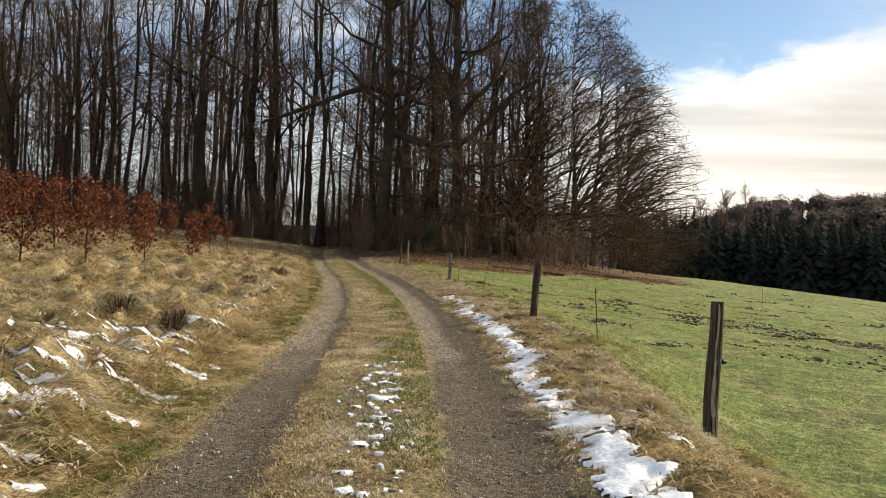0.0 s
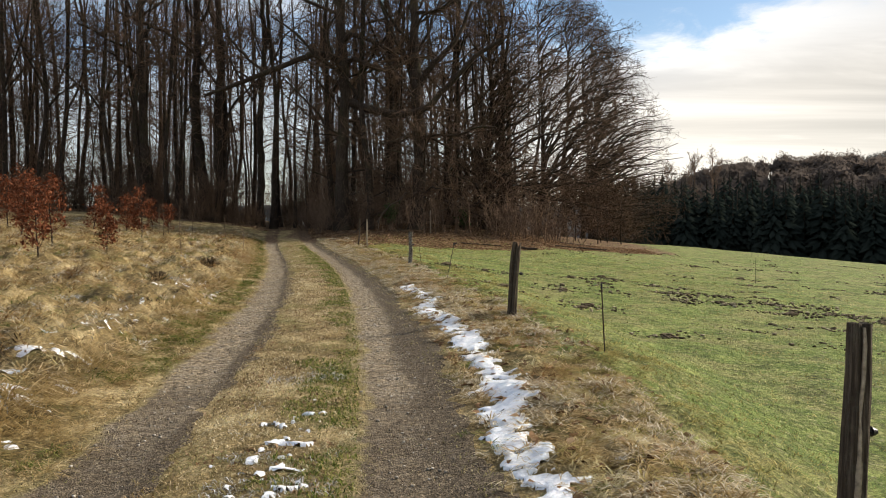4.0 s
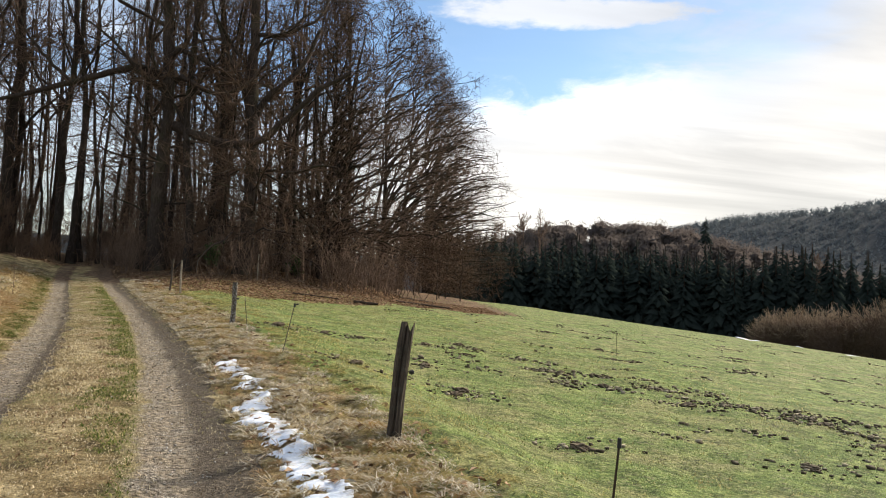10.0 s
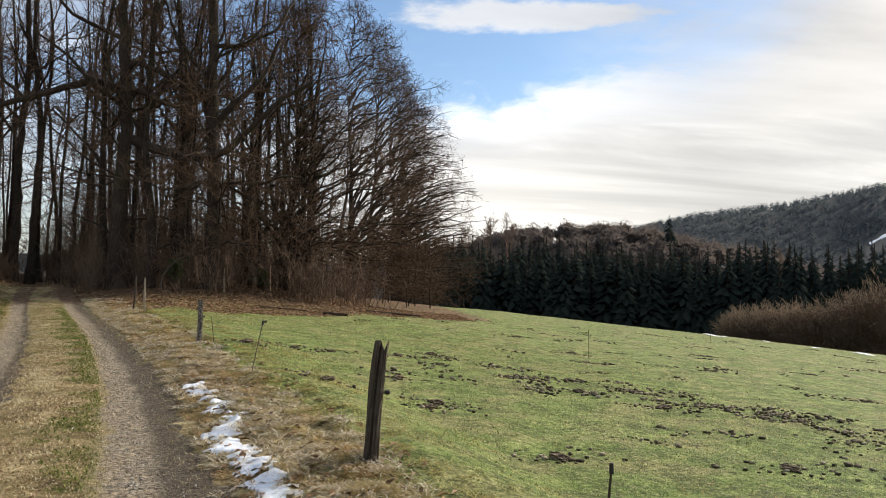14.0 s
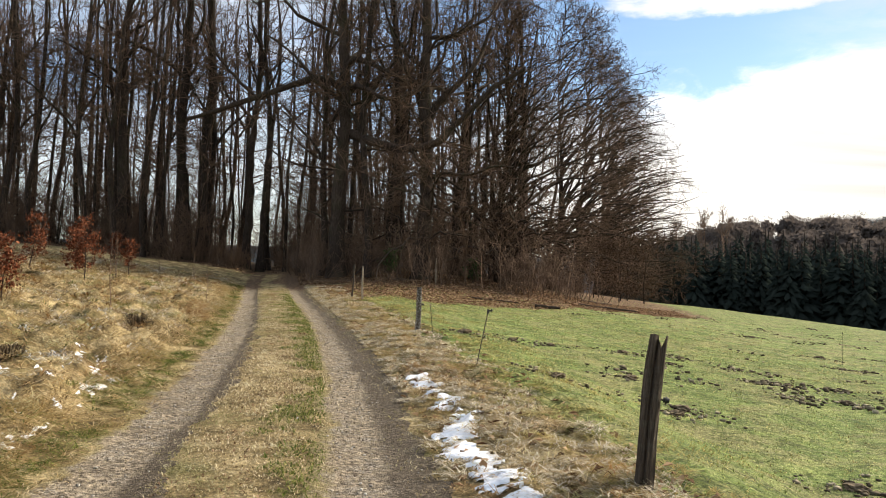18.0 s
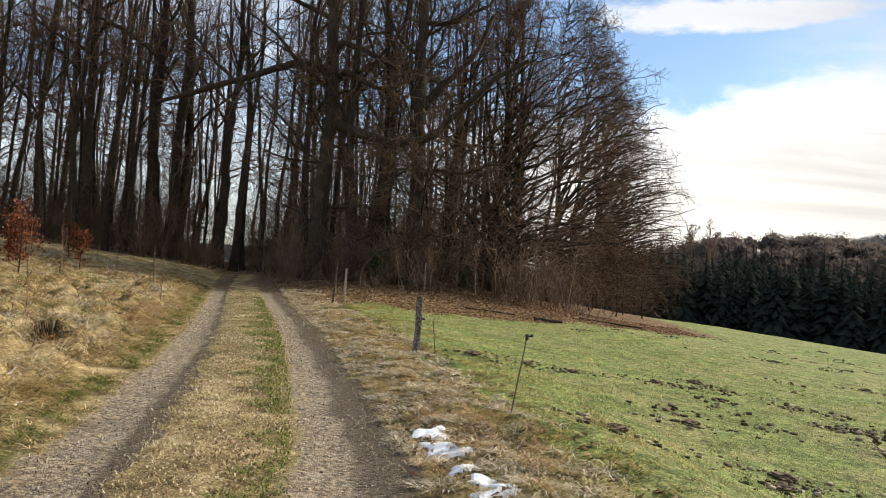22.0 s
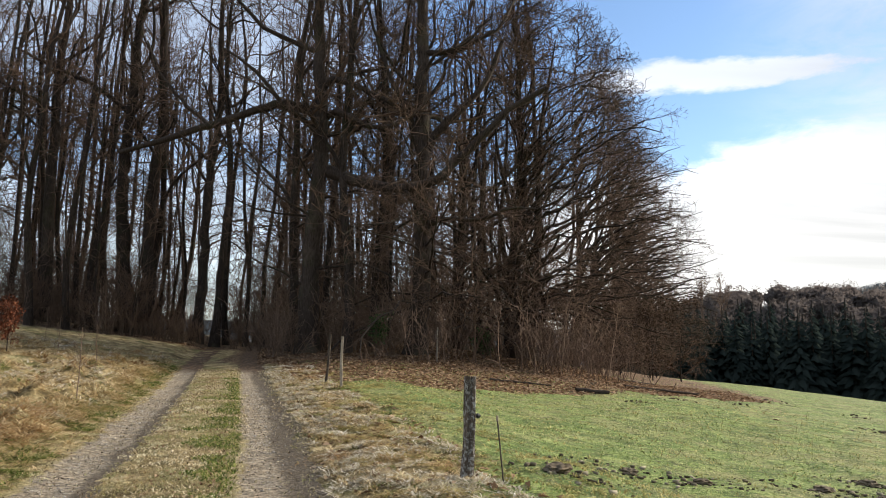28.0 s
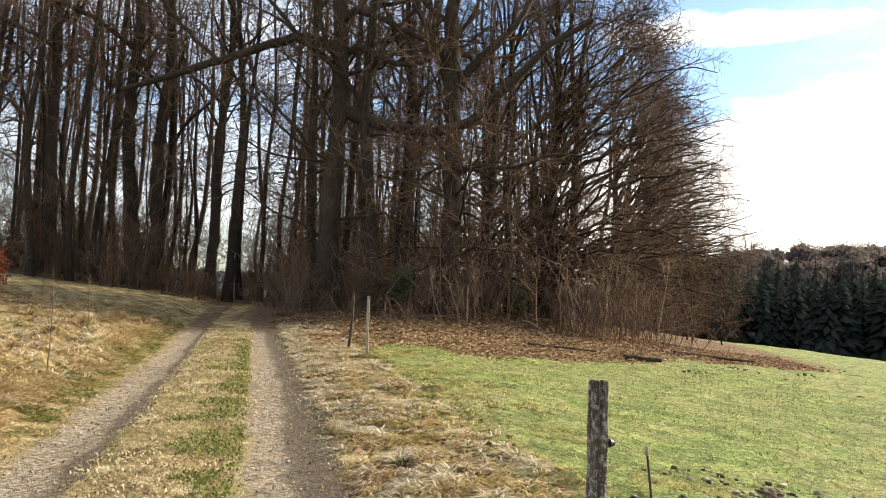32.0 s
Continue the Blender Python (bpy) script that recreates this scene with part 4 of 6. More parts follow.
def build_wood():
    rng = np.random.default_rng(77)
    fine = [forest_tree(101, 25, 0.19, 0.34, 17, 3.8, 1, 2, 1), forest_tree(102, 23, 0.15, 0.38, 15, 3.6, 1, 2, 1), forest_tree(103, 26, 0.24, 0.36, 17, 4.2, 1, 3, 1), forest_tree(104, 20, 0.11, 0.3, 13, 3.0, 1, 1, 1), forest_tree(108, 13, 0.06, 0.15, 13, 2.4, 2, 0, 1)]
    light = [forest_tree(111, 25, 0.19, 0.30, 15, 3.8), forest_tree(112, 23, 0.14, 0.36, 13, 3.6), forest_tree(105, 16, 0.07, 0.2, 12, 2.6, 1, 1), forest_tree(106, 22, 0.12, 0.36, 9, 3.0, 2, 0), forest_tree(107, 10, 0.05, 0.12, 12, 2.1, 1, 0)]
    first = {id(k): True for k in fine + light}
    fixed = [OAK[:2], TREE2[:2], (-1.3, 54.0), (-3.7, 55.5), (-21.4, 58.0), (-20.5, 58.2), (-17.4, 57.6), (-16.4, 57.4), (-25.3, 57.6)]
    placed = list(fixed)
    seen = [(-15.0, 58, 1), (-14.2, 58.5, 3), (-23.5, 58.0, 0), (-24.5, 59.0, 1), (-27.6, 57.5, 1), (-7.9, 55, 3), (-2.9, 53.0, 3), (-1.8, 56.5, 1), (-0.3, 56.0, 0), (-12.6, 60.5, 3), (-11.8, 59.0, 1), (-27.0, 55.5, 2), (-30.5, 55.5, 0), (-33.0, 56.5, 2), (-29.0, 58.5, 0), (-31.8, 59.0, 1), (-34.5, 58.0, 0), (-36.0, 56.0, 1), (-26.4, 60.5, 0), (-28.6, 61.5, 3), (-23.0, 61.0, 1), (-32.6, 61.5, 0), (-37.5, 59.5, 2), (-22.4, 56.4, 3), (-29.4, 56.4, 4), (-35.2, 61.0, 3)]
    tries = 0
    while len(placed) < 216 and tries < 20000:
        tries += 1
        if seen:
            x, y, k = seen.pop()
            ob = fine[k]
        else:
            x, y = rng.uniform(-52, 3.5), rng.uniform(47, 78)
            if x < -35:
                y = rng.uniform(52, 76)
            s = float(across(np.array(x), np.array(y)))
            if abs(s) < 2.4 and y < 59:
                continue
            if x > -3 and y < 57 or x > -8 and y < 51.5 or x > -2 + 0.25 * max(0, y - 60):
                continue
            if y < 59 and float(in_wood(np.array(x), np.array(y))) < 0.45:
                continue
            if clearing(x, y):
                continue
            if min((x - a) ** 2 + (y - b) ** 2 for a, b in placed) < 1.5 ** 2:
                continue
            near = y < 60 + 0.1 * abs(x + 18)
            ob = fine[int(rng.choice(5, p=(0.16, 0.22, 0.10, 0.28, 0.24)))] if near else light[int(rng.choice(5, p=(0.28, 0.24, 0.18, 0.16, 0.14)))]
        placed.append((x, y))
        m = Matrix.Translation(spot(x, y, -0.05)) @ Matrix.Rotation(rng.normal(scale=0.022), 4, "Y") @ Matrix.Rotation(rng.uniform(0, math.tau), 4, "Z")
        if first[id(ob)]:
            ob.matrix_world, first[id(ob)] = m, False
        else:
            c = copy_thing(ob, m)
            sc = rng.uniform(0.85, 1.1)
            wide = sc * rng.uniform(0.65, 1.2)
            c.scale = (wide, wide, sc)


def brush(seed, h, n, spread=0.5, mat="twig"):
    """A clump of thin upright shoots with side twigs."""
    rng = np.random.default_rng(seed)
    base = rng.normal(scale=spread * 0.35, size=(n, 3)) * np.array([1, 1, 0])
    d = np.stack([rng.normal(scale=0.3, size=n), rng.normal(scale=0.3, size=n), np.ones(n)], -1)
    d /= np.linalg.norm(d, axis=1, keepdims=True)
    L = h * rng.uniform(0.5, 1.05, n)
    P = np.stack([base + d * (L * t)[:, None] + np.array([0, 0, -0.05]) + rng.normal(scale=0.04, size=(n, 3)) * (t > 0) for t in (0, 0.35, 0.7, 1.0)], 1)
    R = np.linspace(1, 0.4, 4)[None] * rng.uniform(0.010, 0.022, n)[:, None]
    t = Tubes().add(P, R, 3)
    Q, S = sprout(P, R, rng, 5, 0.15, 1.0, h * 0.30, 45, 0.08, 0.18, 3, 0.7, 0.009)
    t.add(Q, S, 3)
    Q, S = sprout(Q, S, rng, 2, 0.2, 1.0, h * 0.14, 45, 0.05, 0.15, 2, 0.7, 0.008)
    t.add(Q, S, 3)
    return t.mesh("shrub", MAT[mat])


def build_brush():
    rng = np.random.default_rng(5)
    kinds = [(brush(1, 2.2, 10, 0.9, "twig")), (brush(2, 3.2, 9, 1.0, "pale_twig")), (brush(3, 1.4, 12, 0.9, "twig")), (brush(4, 4.5, 8, 0.9, "twig"))]
    done = 0
    while done < 160:
        x = rng.uniform(-48, 3)
        y = rng.uniform(47, 62) if done < 100 else rng.uniform(60, 78)
        s = float(across(np.array(x), np.array(y)))
        if abs(s) < 1.9 and y < 54 or float(in_wood(np.array(x), np.array(y))) < 0.35:
            continue
        done += 1
        ob = new("shrub", kinds[int(rng.integers(4))])
        ob.matrix_world = Matrix.Translation(spot(x, y)) @ Matrix.Rotation(rng.uniform(0, math.tau), 4, "Z") @ Matrix.Scale(rng.uniform(0.7, 1.2), 4)
        tagged(ob, "leafless brown undergrowth shrub on the wood's floor", "shrub", "undergrowth")
    hem = [brush(31, 2.4, 16, 1.6, "twig"), brush(32, 1.7, 18, 1.8, "twig"), brush(33, 3.0, 12, 1.4, "twig")]
    done = 0
    while done < 90:
        x, y = rng.uniform(-46, -8.5), rng.uniform(50, 61)
        wood = float(in_wood(np.array(x), np.array(y)))
        if wood < 0.5 or abs(float(across(np.array(x), np.array(y)))) < 2.2 or y > 55 and rng.uniform() < 0.4:
            continue
        ob = new("thicket", hem[done % 3])
        done += 1
        ob.matrix_world = Matrix.Translation(spot(x, y)) @ Matrix.Rotation(rng.uniform(0, math.tau), 4, "Z") @ Matrix.Scale(rng.uniform(0.7, 1.2), 4)
        tagged(ob, "low brown leafless thicket along the hem of the wood", "shrub", "thicket along the wood's hem")
    back = [brush(21, 7.5, 12, 3.0, "twig"), brush(22, 6.0, 14, 3.0, "twig")]
    for n in range(136):
        x, y = rng.uniform(-58, -1), rng.uniform(60, 84)
        if clearing(x, y):
            continue
        ob = new("thicket", back[n % 2])
        ob.matrix_world = Matrix.Translation(spot(x, y)) @ Matrix.Rotation(rng.uniform(0, math.tau), 4, "Z") @ Matrix.Scale(rng.uniform(0.7, 1.25), 4)
        tagged(ob, "tall leafless brown thicket deep in the wood", "shrub", "thicket deep in the wood")
    thick = [brush(11, 2.6, 12, 1.6, "pale_twig"), brush(12, 1.8, 14, 1.8, "twig"), brush(13, 3.4, 8, 1.4, "pale_twig")]
    for n in range(16):
        x, y = rng.uniform(-8.2, 3.2), rng.uniform(47.0, 55.0)
        y = max(y, 46.5 + 0.9 * max(0, x + 1))
        ob = new("thicket", thick[n % 3])
        ob.matrix_world = Matrix.Translation(spot(x, y)) @ Matrix.Rotation(rng.uniform(0, math.tau), 4, "Z") @ Matrix.Scale(rng.uniform(0.7, 1.15), 4)
        tagged(ob, "tangled brown thicket of thin shoots under the oaks", "shrub", "thicket under the oaks")
    for x, y in ((-15.9, 61.0), (-15.2, 62.5), (-16.8, 62.8), (-14.4, 61.5), (-17.6, 64.0), (-16.0, 64.6), (-10.4, 49.2), (-10.9, 48.6), (-11.3, 49.6), (-8.8, 49.3), (-8.3, 50.4), (-6.4, 48.0), (-3.8, 48.4), (-2.2, 49.8)):
        ob = new("shrub", kinds[1])
        ob.matrix_world = Matrix.Translation(spot(x, y)) @ Matrix.Rotation(x * 3.1, 4, "Z") @ Matrix.Scale(0.9 + 0.1 * math.sin(y * 9), 4)
        tagged(ob, "thin pale brown shoots around the foot of the oak", "shrub", "undergrowth")


def leaves_on(P, rng, per, size, droop=0.0):
    """Folded leaf quads scattered along branches."""
    idx = np.repeat(np.arange(len(P)), per)
    t = rng.uniform(0.15, 1.0, len(idx)) * (P.shape[1] - 1)
    lo = np.minimum(t.astype(int), P.shape[1] - 2)
    f = (t - lo)[:, None]
    c = P[idx, lo] * (1 - f) + P[idx, lo + 1] * f + rng.normal(scale=size * 0.5, size=(len(idx), 3))
    a = rng.normal(size=(len(idx), 3)) + np.array([0, 0, -droop])
    a /= np.linalg.norm(a, axis=1, keepdims=True)
    b = np.cross(a, rng.normal(size=(len(idx), 3)))
    b /= np.linalg.norm(b, axis=1, keepdims=True)
    n = np.cross(a, b)
    s = (size * rng.uniform(0.6, 1.3, len(idx)))[:, None]
    V = np.stack([c, c + a * s * 0.55 + b * s * 0.32 + n * s * 0.12, c + a * s * 1.1, c + a * s * 0.55 - b * s * 0.32 + n * s * 0.12], 1)
    return V.reshape(-1, 3), np.arange(len(idx) * 4).reshape(-1, 4)


def beech_sapling(seed, h, leafy=1.0, leaf=0.07, tone="beech_leaf"):
    rng = np.random.default_rng(seed)
    ob = thing("beech_sapling", "young beech sapling with dense withered copper-red leaves in the meadow", "sapling", None, "beech saplings")
    P = trunk_path(rng, h, rng.normal(scale=0.04, size=2), 8, 0.03)
    R = trunk_radii(P, 0.010 + 0.006 * h, 0.2, 0.2)
    part("trunk", Tubes().add(P, R, 6).mesh("trunk", MAT["bark"]), ob)
    L, LR = sprout(P[None], R[None], rng, 26, 0.12, 0.98, h * 0.34, 55, 0.12, 0.12, 5, 0.6, 0.004)
    t = Tubes().add(L, LR, 3)
    L2, R2 = sprout(L, LR, rng, 5, 0.15, 1.0, h * 0.16, 45, 0.05, 0.15, 4, 0.6, 0.003)
    t.add(L2, R2, 3)
    part("branch_work", t.mesh("branch_work", MAT["twig"]), ob)
    V, F = leaves_on(L2, rng, max(1, int(7 * leafy)), leaf, 0.5)
    part("foliage", mesh_from("foliage", V, F, MAT[tone]), ob, "withered copper-brown leaves")
    return ob


def build_saplings():
    kinds = [beech_sapling(1, 1.8, 1.2, 0.08), beech_sapling(2, 1.55, 1.1), beech_sapling(3, 1.7), beech_sapling(4, 1.15, 0.9)]
    spots = ((-10.1, 19.3, 1), (-9.1, 15.0, 1), (-10.3, 14.7, 1), (-12.6, 19.3, 1), (-13.75, 31.8, 0), (-14.9, 26.2, 2), (-10.45, 22.9, 3), (-12.3, 23.5, 1),
             (-16.4, 33.2, 2), (-16.4, 36.0, 1), (-20.4, 34.9, 2), (-18.6, 43.2, 3), (-15.8, 38.8, 3), (-16.5, 29.0, 0), (-12.2, 16.4, 2), (-17.5, 24.0, 2), (-19.5, 28.0, 0), (-13.9, 21.5, 2), (-15.6, 19.6, 0), (-18.5, 31.0, 1))
    first = [True] * 4
    for n, (x, y, k) in enumerate(spots):
        m = Matrix.Translation(spot(x, y, 0.1)) @ Matrix.Rotation(n * 1.7, 4, "Z")
        if first[k]:
            kinds[k].matrix_world, first[k] = m, False
        else:
            copy_thing(kinds[k], m).scale = (1.0 + 0.05 * (n % 4),) * 3


def thin_sapling(seed, h):
    rng = np.random.default_rng(seed)
    P = trunk_path(rng, h, rng.normal(scale=0.03, size=2), 7, 0.04)
    R = trunk_radii(P, 0.011, 0.3, 0.1)
    t = Tubes().add(P, R, 5)
    L, LR = sprout(P[None], R[None], rng, 12, 0.3, 1.0, h * 0.2, 45, 0.1, 0.12, 3, 0.6, 0.003)
    return t.add(L, LR, 3).mesh("planted_whip", MAT["pale_twig"])


def build_whips():
    a, b = thin_sapling(1, 1.25), thin_sapling(2, 1.5)
    for n, (x, y) in enumerate(((-9.45, 30.6), (-15.5, 37.2), (-18.8, 46.0), (-9.2, 24.6), (-12.6, 37.5), (-14.0, 34.3), (-15.5, 40.9))):
        ob = new("planted_whip", (a, b)[n % 2])
        ob.matrix_world = Matrix.Translation(spot(x, y, 0.1)) @ Matrix.Rotation(n * 2.1, 4, "Z")
        tagged(ob, "thin bare planted tree whip in the straw meadow", "sapling", "planted whips")


def conifer(seed, h, w, mat="needle", layers=16, per=11):
    """A spruce: trunk and tiers of drooping needle sprays with gaps."""
    rng = np.random.default_rng(seed)
    V, F, n = [], [], 0
    for k in range(layers * per):
        f = (k + rng.uniform()) / (layers * per)
        f = 1 - (1 - f) ** 0.75
        zz = h * (0.05 + 0.93 * f)
        a = rng.uniform(0, math.tau)
        L = (w * (1 - f) ** 0.85 + 0.15) * rng.uniform(0.55, 1.2)
        d = np.array([math.cos(a), math.sin(a), 0])
        q = np.array([-d[1], d[0], 0])
        wd = L * rng.uniform(0.13, 0.24)
        mid = d * L * 0.55 + np.array([0, 0, zz + 0.02 * L])
        tip = d * L + np.array([0, 0, zz - rng.uniform(0.15, 0.6) * L])
        top = np.array([0, 0, zz + 0.28 * L])
        V += [top, mid + q * wd + np.array([0, 0, -0.25 * L]), tip, mid - q * wd + np.array([0, 0, -0.25 * L]), mid + np.array([0, 0, 0.08 * L])]
        F += [(n, n + 1, n + 4), (n + 1, n + 2, n + 4), (n + 2, n + 3, n + 4), (n + 3, n, n + 4)]
        n += 5
    return np.array(V), np.array(F)


def build_conifers():
    rng = np.random.default_rng(9)
    kinds = []
    for k, (h, w) in enumerate(((24, 4.2), (21, 3.8), (26, 4.4), (18, 3.4))):
        ob = thing("spruce_tree", "dark green spruce standing in the shaded valley row", "tree", None, "spruce row")
        part("trunk", Tubes().add(trunk_path(rng, h, (0, 0), 6, 0.0), np.linspace(0.3, 0.05, 6), 6).mesh("trunk", MAT["bark"]), ob)
        V, F = conifer(60 + k, h, w, layers=30, per=19)
        part("crown", mesh_from("crown", V, F, MAT["needle"]), ob)
        kinds.append((ob, h))
    first = [True] * 4
    n = 0
    for row, (d0, top0) in enumerate(((140, 0.0), (150, 0.25), (160, 0.6))):
        az = 7.5 + row * 0.8
        while az < 44.5 - 1.5 * row:
            d = d0 + rng.uniform(-4, 4)
            x, y = -0.6 + d * math.sin(radians(az)), 7.4 + d * math.cos(radians(az))
            el = 3.45 + top0 * 0.5 - 0.022 * (az - 12) + rng.uniform(-1.1, 0.55) - (1.3 if 13.4 < az < 15.0 and row else 0)
            top = 1.9 + d * math.tan(radians(el))
            k = int(rng.integers(4))
            ob, h = kinds[k]
            zb = float(height(x, y)) - 0.3
            sc = (top - zb) / h
            m = Matrix.Translation((x, y, zb)) @ Matrix.Rotation(rng.uniform(0, 6), 4, "Z")
            if first[k]:
                ob.matrix_world, first[k], c = m, False, ob
            else:
                c = copy_thing(ob, m)
            c.scale = (rng.uniform(1.05, 1.6) * min(1.2, sc),) * 2 + (sc,)
            az += 4.4 / d * 57.3 * rng.uniform(0.32, 0.62)
            n += 1


def scatter_crowns(name, label, mat, spots, shape):
    V, F, n = [], [], 0
    for x, y, z, h, w, seed in spots:
        v, f = shape(seed, h, w)
        V.append(v + np.array([x, y, z]))
        F.append(f + n)
        n += len(v)
    me = mesh_from(name, np.concatenate(V), np.concatenate(F), MAT[mat])
    tagged(new(name, me), label, "woodland", kind="stuff")


def bare_crown(seed, h, w):
    """A far leafless crown: a rounded cloud of small twig sprays over a few stems."""
    rng = np.random.default_rng(seed)
    n = 240
    d = rng.normal(size=(n, 3))
    d /= np.linalg.norm(d, axis=1, keepdims=True)
    c = d * rng.uniform(0.55, 1.0, (n, 1)) ** 0.5 * np.array([w, w, h * 0.40]) * rng.uniform(0.85, 1.1, (n, 1)) + np.array([0, 0, h * 0.58])
    u = rng.normal(size=(n, 3)) + d
    u /= np.linalg.norm(u, axis=1, keepdims=True)
    v = np.cross(u, rng.normal(size=(n, 3)))
    v /= np.linalg.norm(v, axis=1, keepdims=True)
    core = rng.uniform(size=n) < 0.22
    c[core] = (c[core] - np.array([0, 0, h * 0.5])) * 0.6 + np.array([0, 0, h * 0.46])
    a, b = np.where(core, w * 0.5, w * 0.13)[:, None], np.where(core, w * 0.36, w * 0.035)[:, None]
    V = np.stack([c - u * a, c + v * b, c + u * a, c - v * b], 1).reshape(-1, 3)
    return V, np.arange(n * 4).reshape(-1, 4)


def build_far_woods():
    rng = np.random.default_rng(14)
    spots = []
    for k in range(420):
        az, d = rng.uniform(7, 44), rng.uniform(280, 345)
        x, y = d * math.sin(radians(az)), d * math.cos(radians(az))
        spots.append((x, y, float(height(x, y)) - 1, rng.uniform(10, 13), rng.uniform(3.2, 4.8), 300 + k % 40))
    for k in range(560):
        az, d = rng.uniform(38, 60), 330 + 470 * rng.uniform() ** 0.8
        x, y = d * math.sin(radians(az)), d * math.cos(radians(az))
        spots.append((x, y, float(height(x, y)) - 1, rng.uniform(10, 15), rng.uniform(5, 8), 300 + k % 40))
    scatter_crowns("hill_woodland", "leafless grey-brown woodland covering the middle hills", "far_twig", spots, bare_crown)
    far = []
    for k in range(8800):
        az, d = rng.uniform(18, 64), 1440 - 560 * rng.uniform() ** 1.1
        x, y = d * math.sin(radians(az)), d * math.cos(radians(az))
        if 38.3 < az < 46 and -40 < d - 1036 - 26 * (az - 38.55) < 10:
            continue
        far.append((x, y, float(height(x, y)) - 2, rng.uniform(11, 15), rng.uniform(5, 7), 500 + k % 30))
    scatter_crowns("far_forest", "conifer forest on the far hill, haze put into its pale blue-green colour", "hazy_needle", far, lambda s, h, w: conifer(s, h, w, layers=3, per=2))
    x, y = 312 * math.sin(radians(25.6)), 312 * math.cos(radians(25.6))
    ob = thing("spruce_tree", "lone dark spruce rising above the leafless hill", "tree", (x, y, float(height(x, y)) - 1))
    V, F = conifer(3, 20, 5.0)
    part("crown", mesh_from("crown", V, F, MAT["needle"]), ob)
    part("trunk", Tubes().add(trunk_path(rng, 19.5, (0, 0), 5, 0), np.linspace(0.3, 0.05, 5), 6).mesh("trunk", MAT["bark"]), ob)


WILLOWS = ((31.2, 85, 4.2, 3.6), (33.0, 84, 4.6, 4.2), (35.2, 82, 5.0, 4.2), (37.4, 81, 6.4, 4.4), (39.6, 80, 8.3, 4.8), (41.6, 79, 8.5, 4.6), (43.2, 79, 6.0, 3.6), (45.6, 84, 3.4, 2.0), (46.6, 86, 2.8, 1.8), (47.8, 85, 3.0, 2.0))


def build_valley_shrubs():
    rng = np.random.default_rng(23)
    for az, d, h, w in WILLOWS:
        x, y = -0.6 + d * math.sin(radians(az)), 7.4 + d * math.cos(radians(az))
        z = float(height(x, y))
        ob = thing("willow_bush", "large leafless bush in the hollow, its top shoots coloured sunlit tan", "bush", (x, y, z - 0.2), "hollow bushes")
        n = 120
        a = rng.uniform(0, math.tau, n)
        out = np.sqrt(rng.uniform(0, 1, n))
        tip = np.stack([np.cos(a) * out * w * 0.85, np.sin(a) * out * w * 0.85, h * np.sqrt(np.maximum(0.06, 1 - 0.85 * out ** 2)) * rng.uniform(0.65, 0.92, n)], -1)
        foot = tip * np.array([0.2, 0.2, 0])
        P = np.stack([foot + (tip - foot) * t + np.array([0, 0, 0.4 * h * t * (1 - t)]) + rng.normal(scale=0.2, size=(n, 3)) * (t > 0) for t in (0, 0.33, 0.66, 1)], 1)
        R = np.linspace(0.04, 0.013, 4)[None] * np.ones((n, 1))
        Q, S = sprout(P, R, rng, 9, 0.2, 1.0, 1.7, 42, 0.10, 0.2, 3, 0.7, 0.013)
        T, U = sprout(Q, S, rng, 3, 0.3, 1.0, 0.9, 38, 0.12, 0.12, 2, 0.7, 0.011)
        # shoots near the crown's outline get the paler tan, sunlight put into their colour
        rim = h * np.sqrt(np.maximum(0.06, 1 - 0.6 * (T[:, -1, 0] ** 2 + T[:, -1, 1] ** 2) / w ** 2))
        top = T[:, -1, 2] > rim * rng.uniform(0.72, 1.0, len(T))
        part("stem_clump", Tubes().add(P, R, 3).add(Q, S, 3).add(T[~top], U[~top], 3).mesh("stem_clump", MAT["pale_twig"]), ob)
        part("shoot_mass", Tubes().add(T[top], U[top], 3).mesh("shoot_mass", MAT["sunlit_tan_twig"]), ob, "top shoots coloured a pale sunlit tan")


build_edge_trees()
build_wood()
build_brush()
build_saplings()
build_whips()
build_conifers()
build_far_woods()
build_valley_shrubs()

# ---------------- fence ----------------


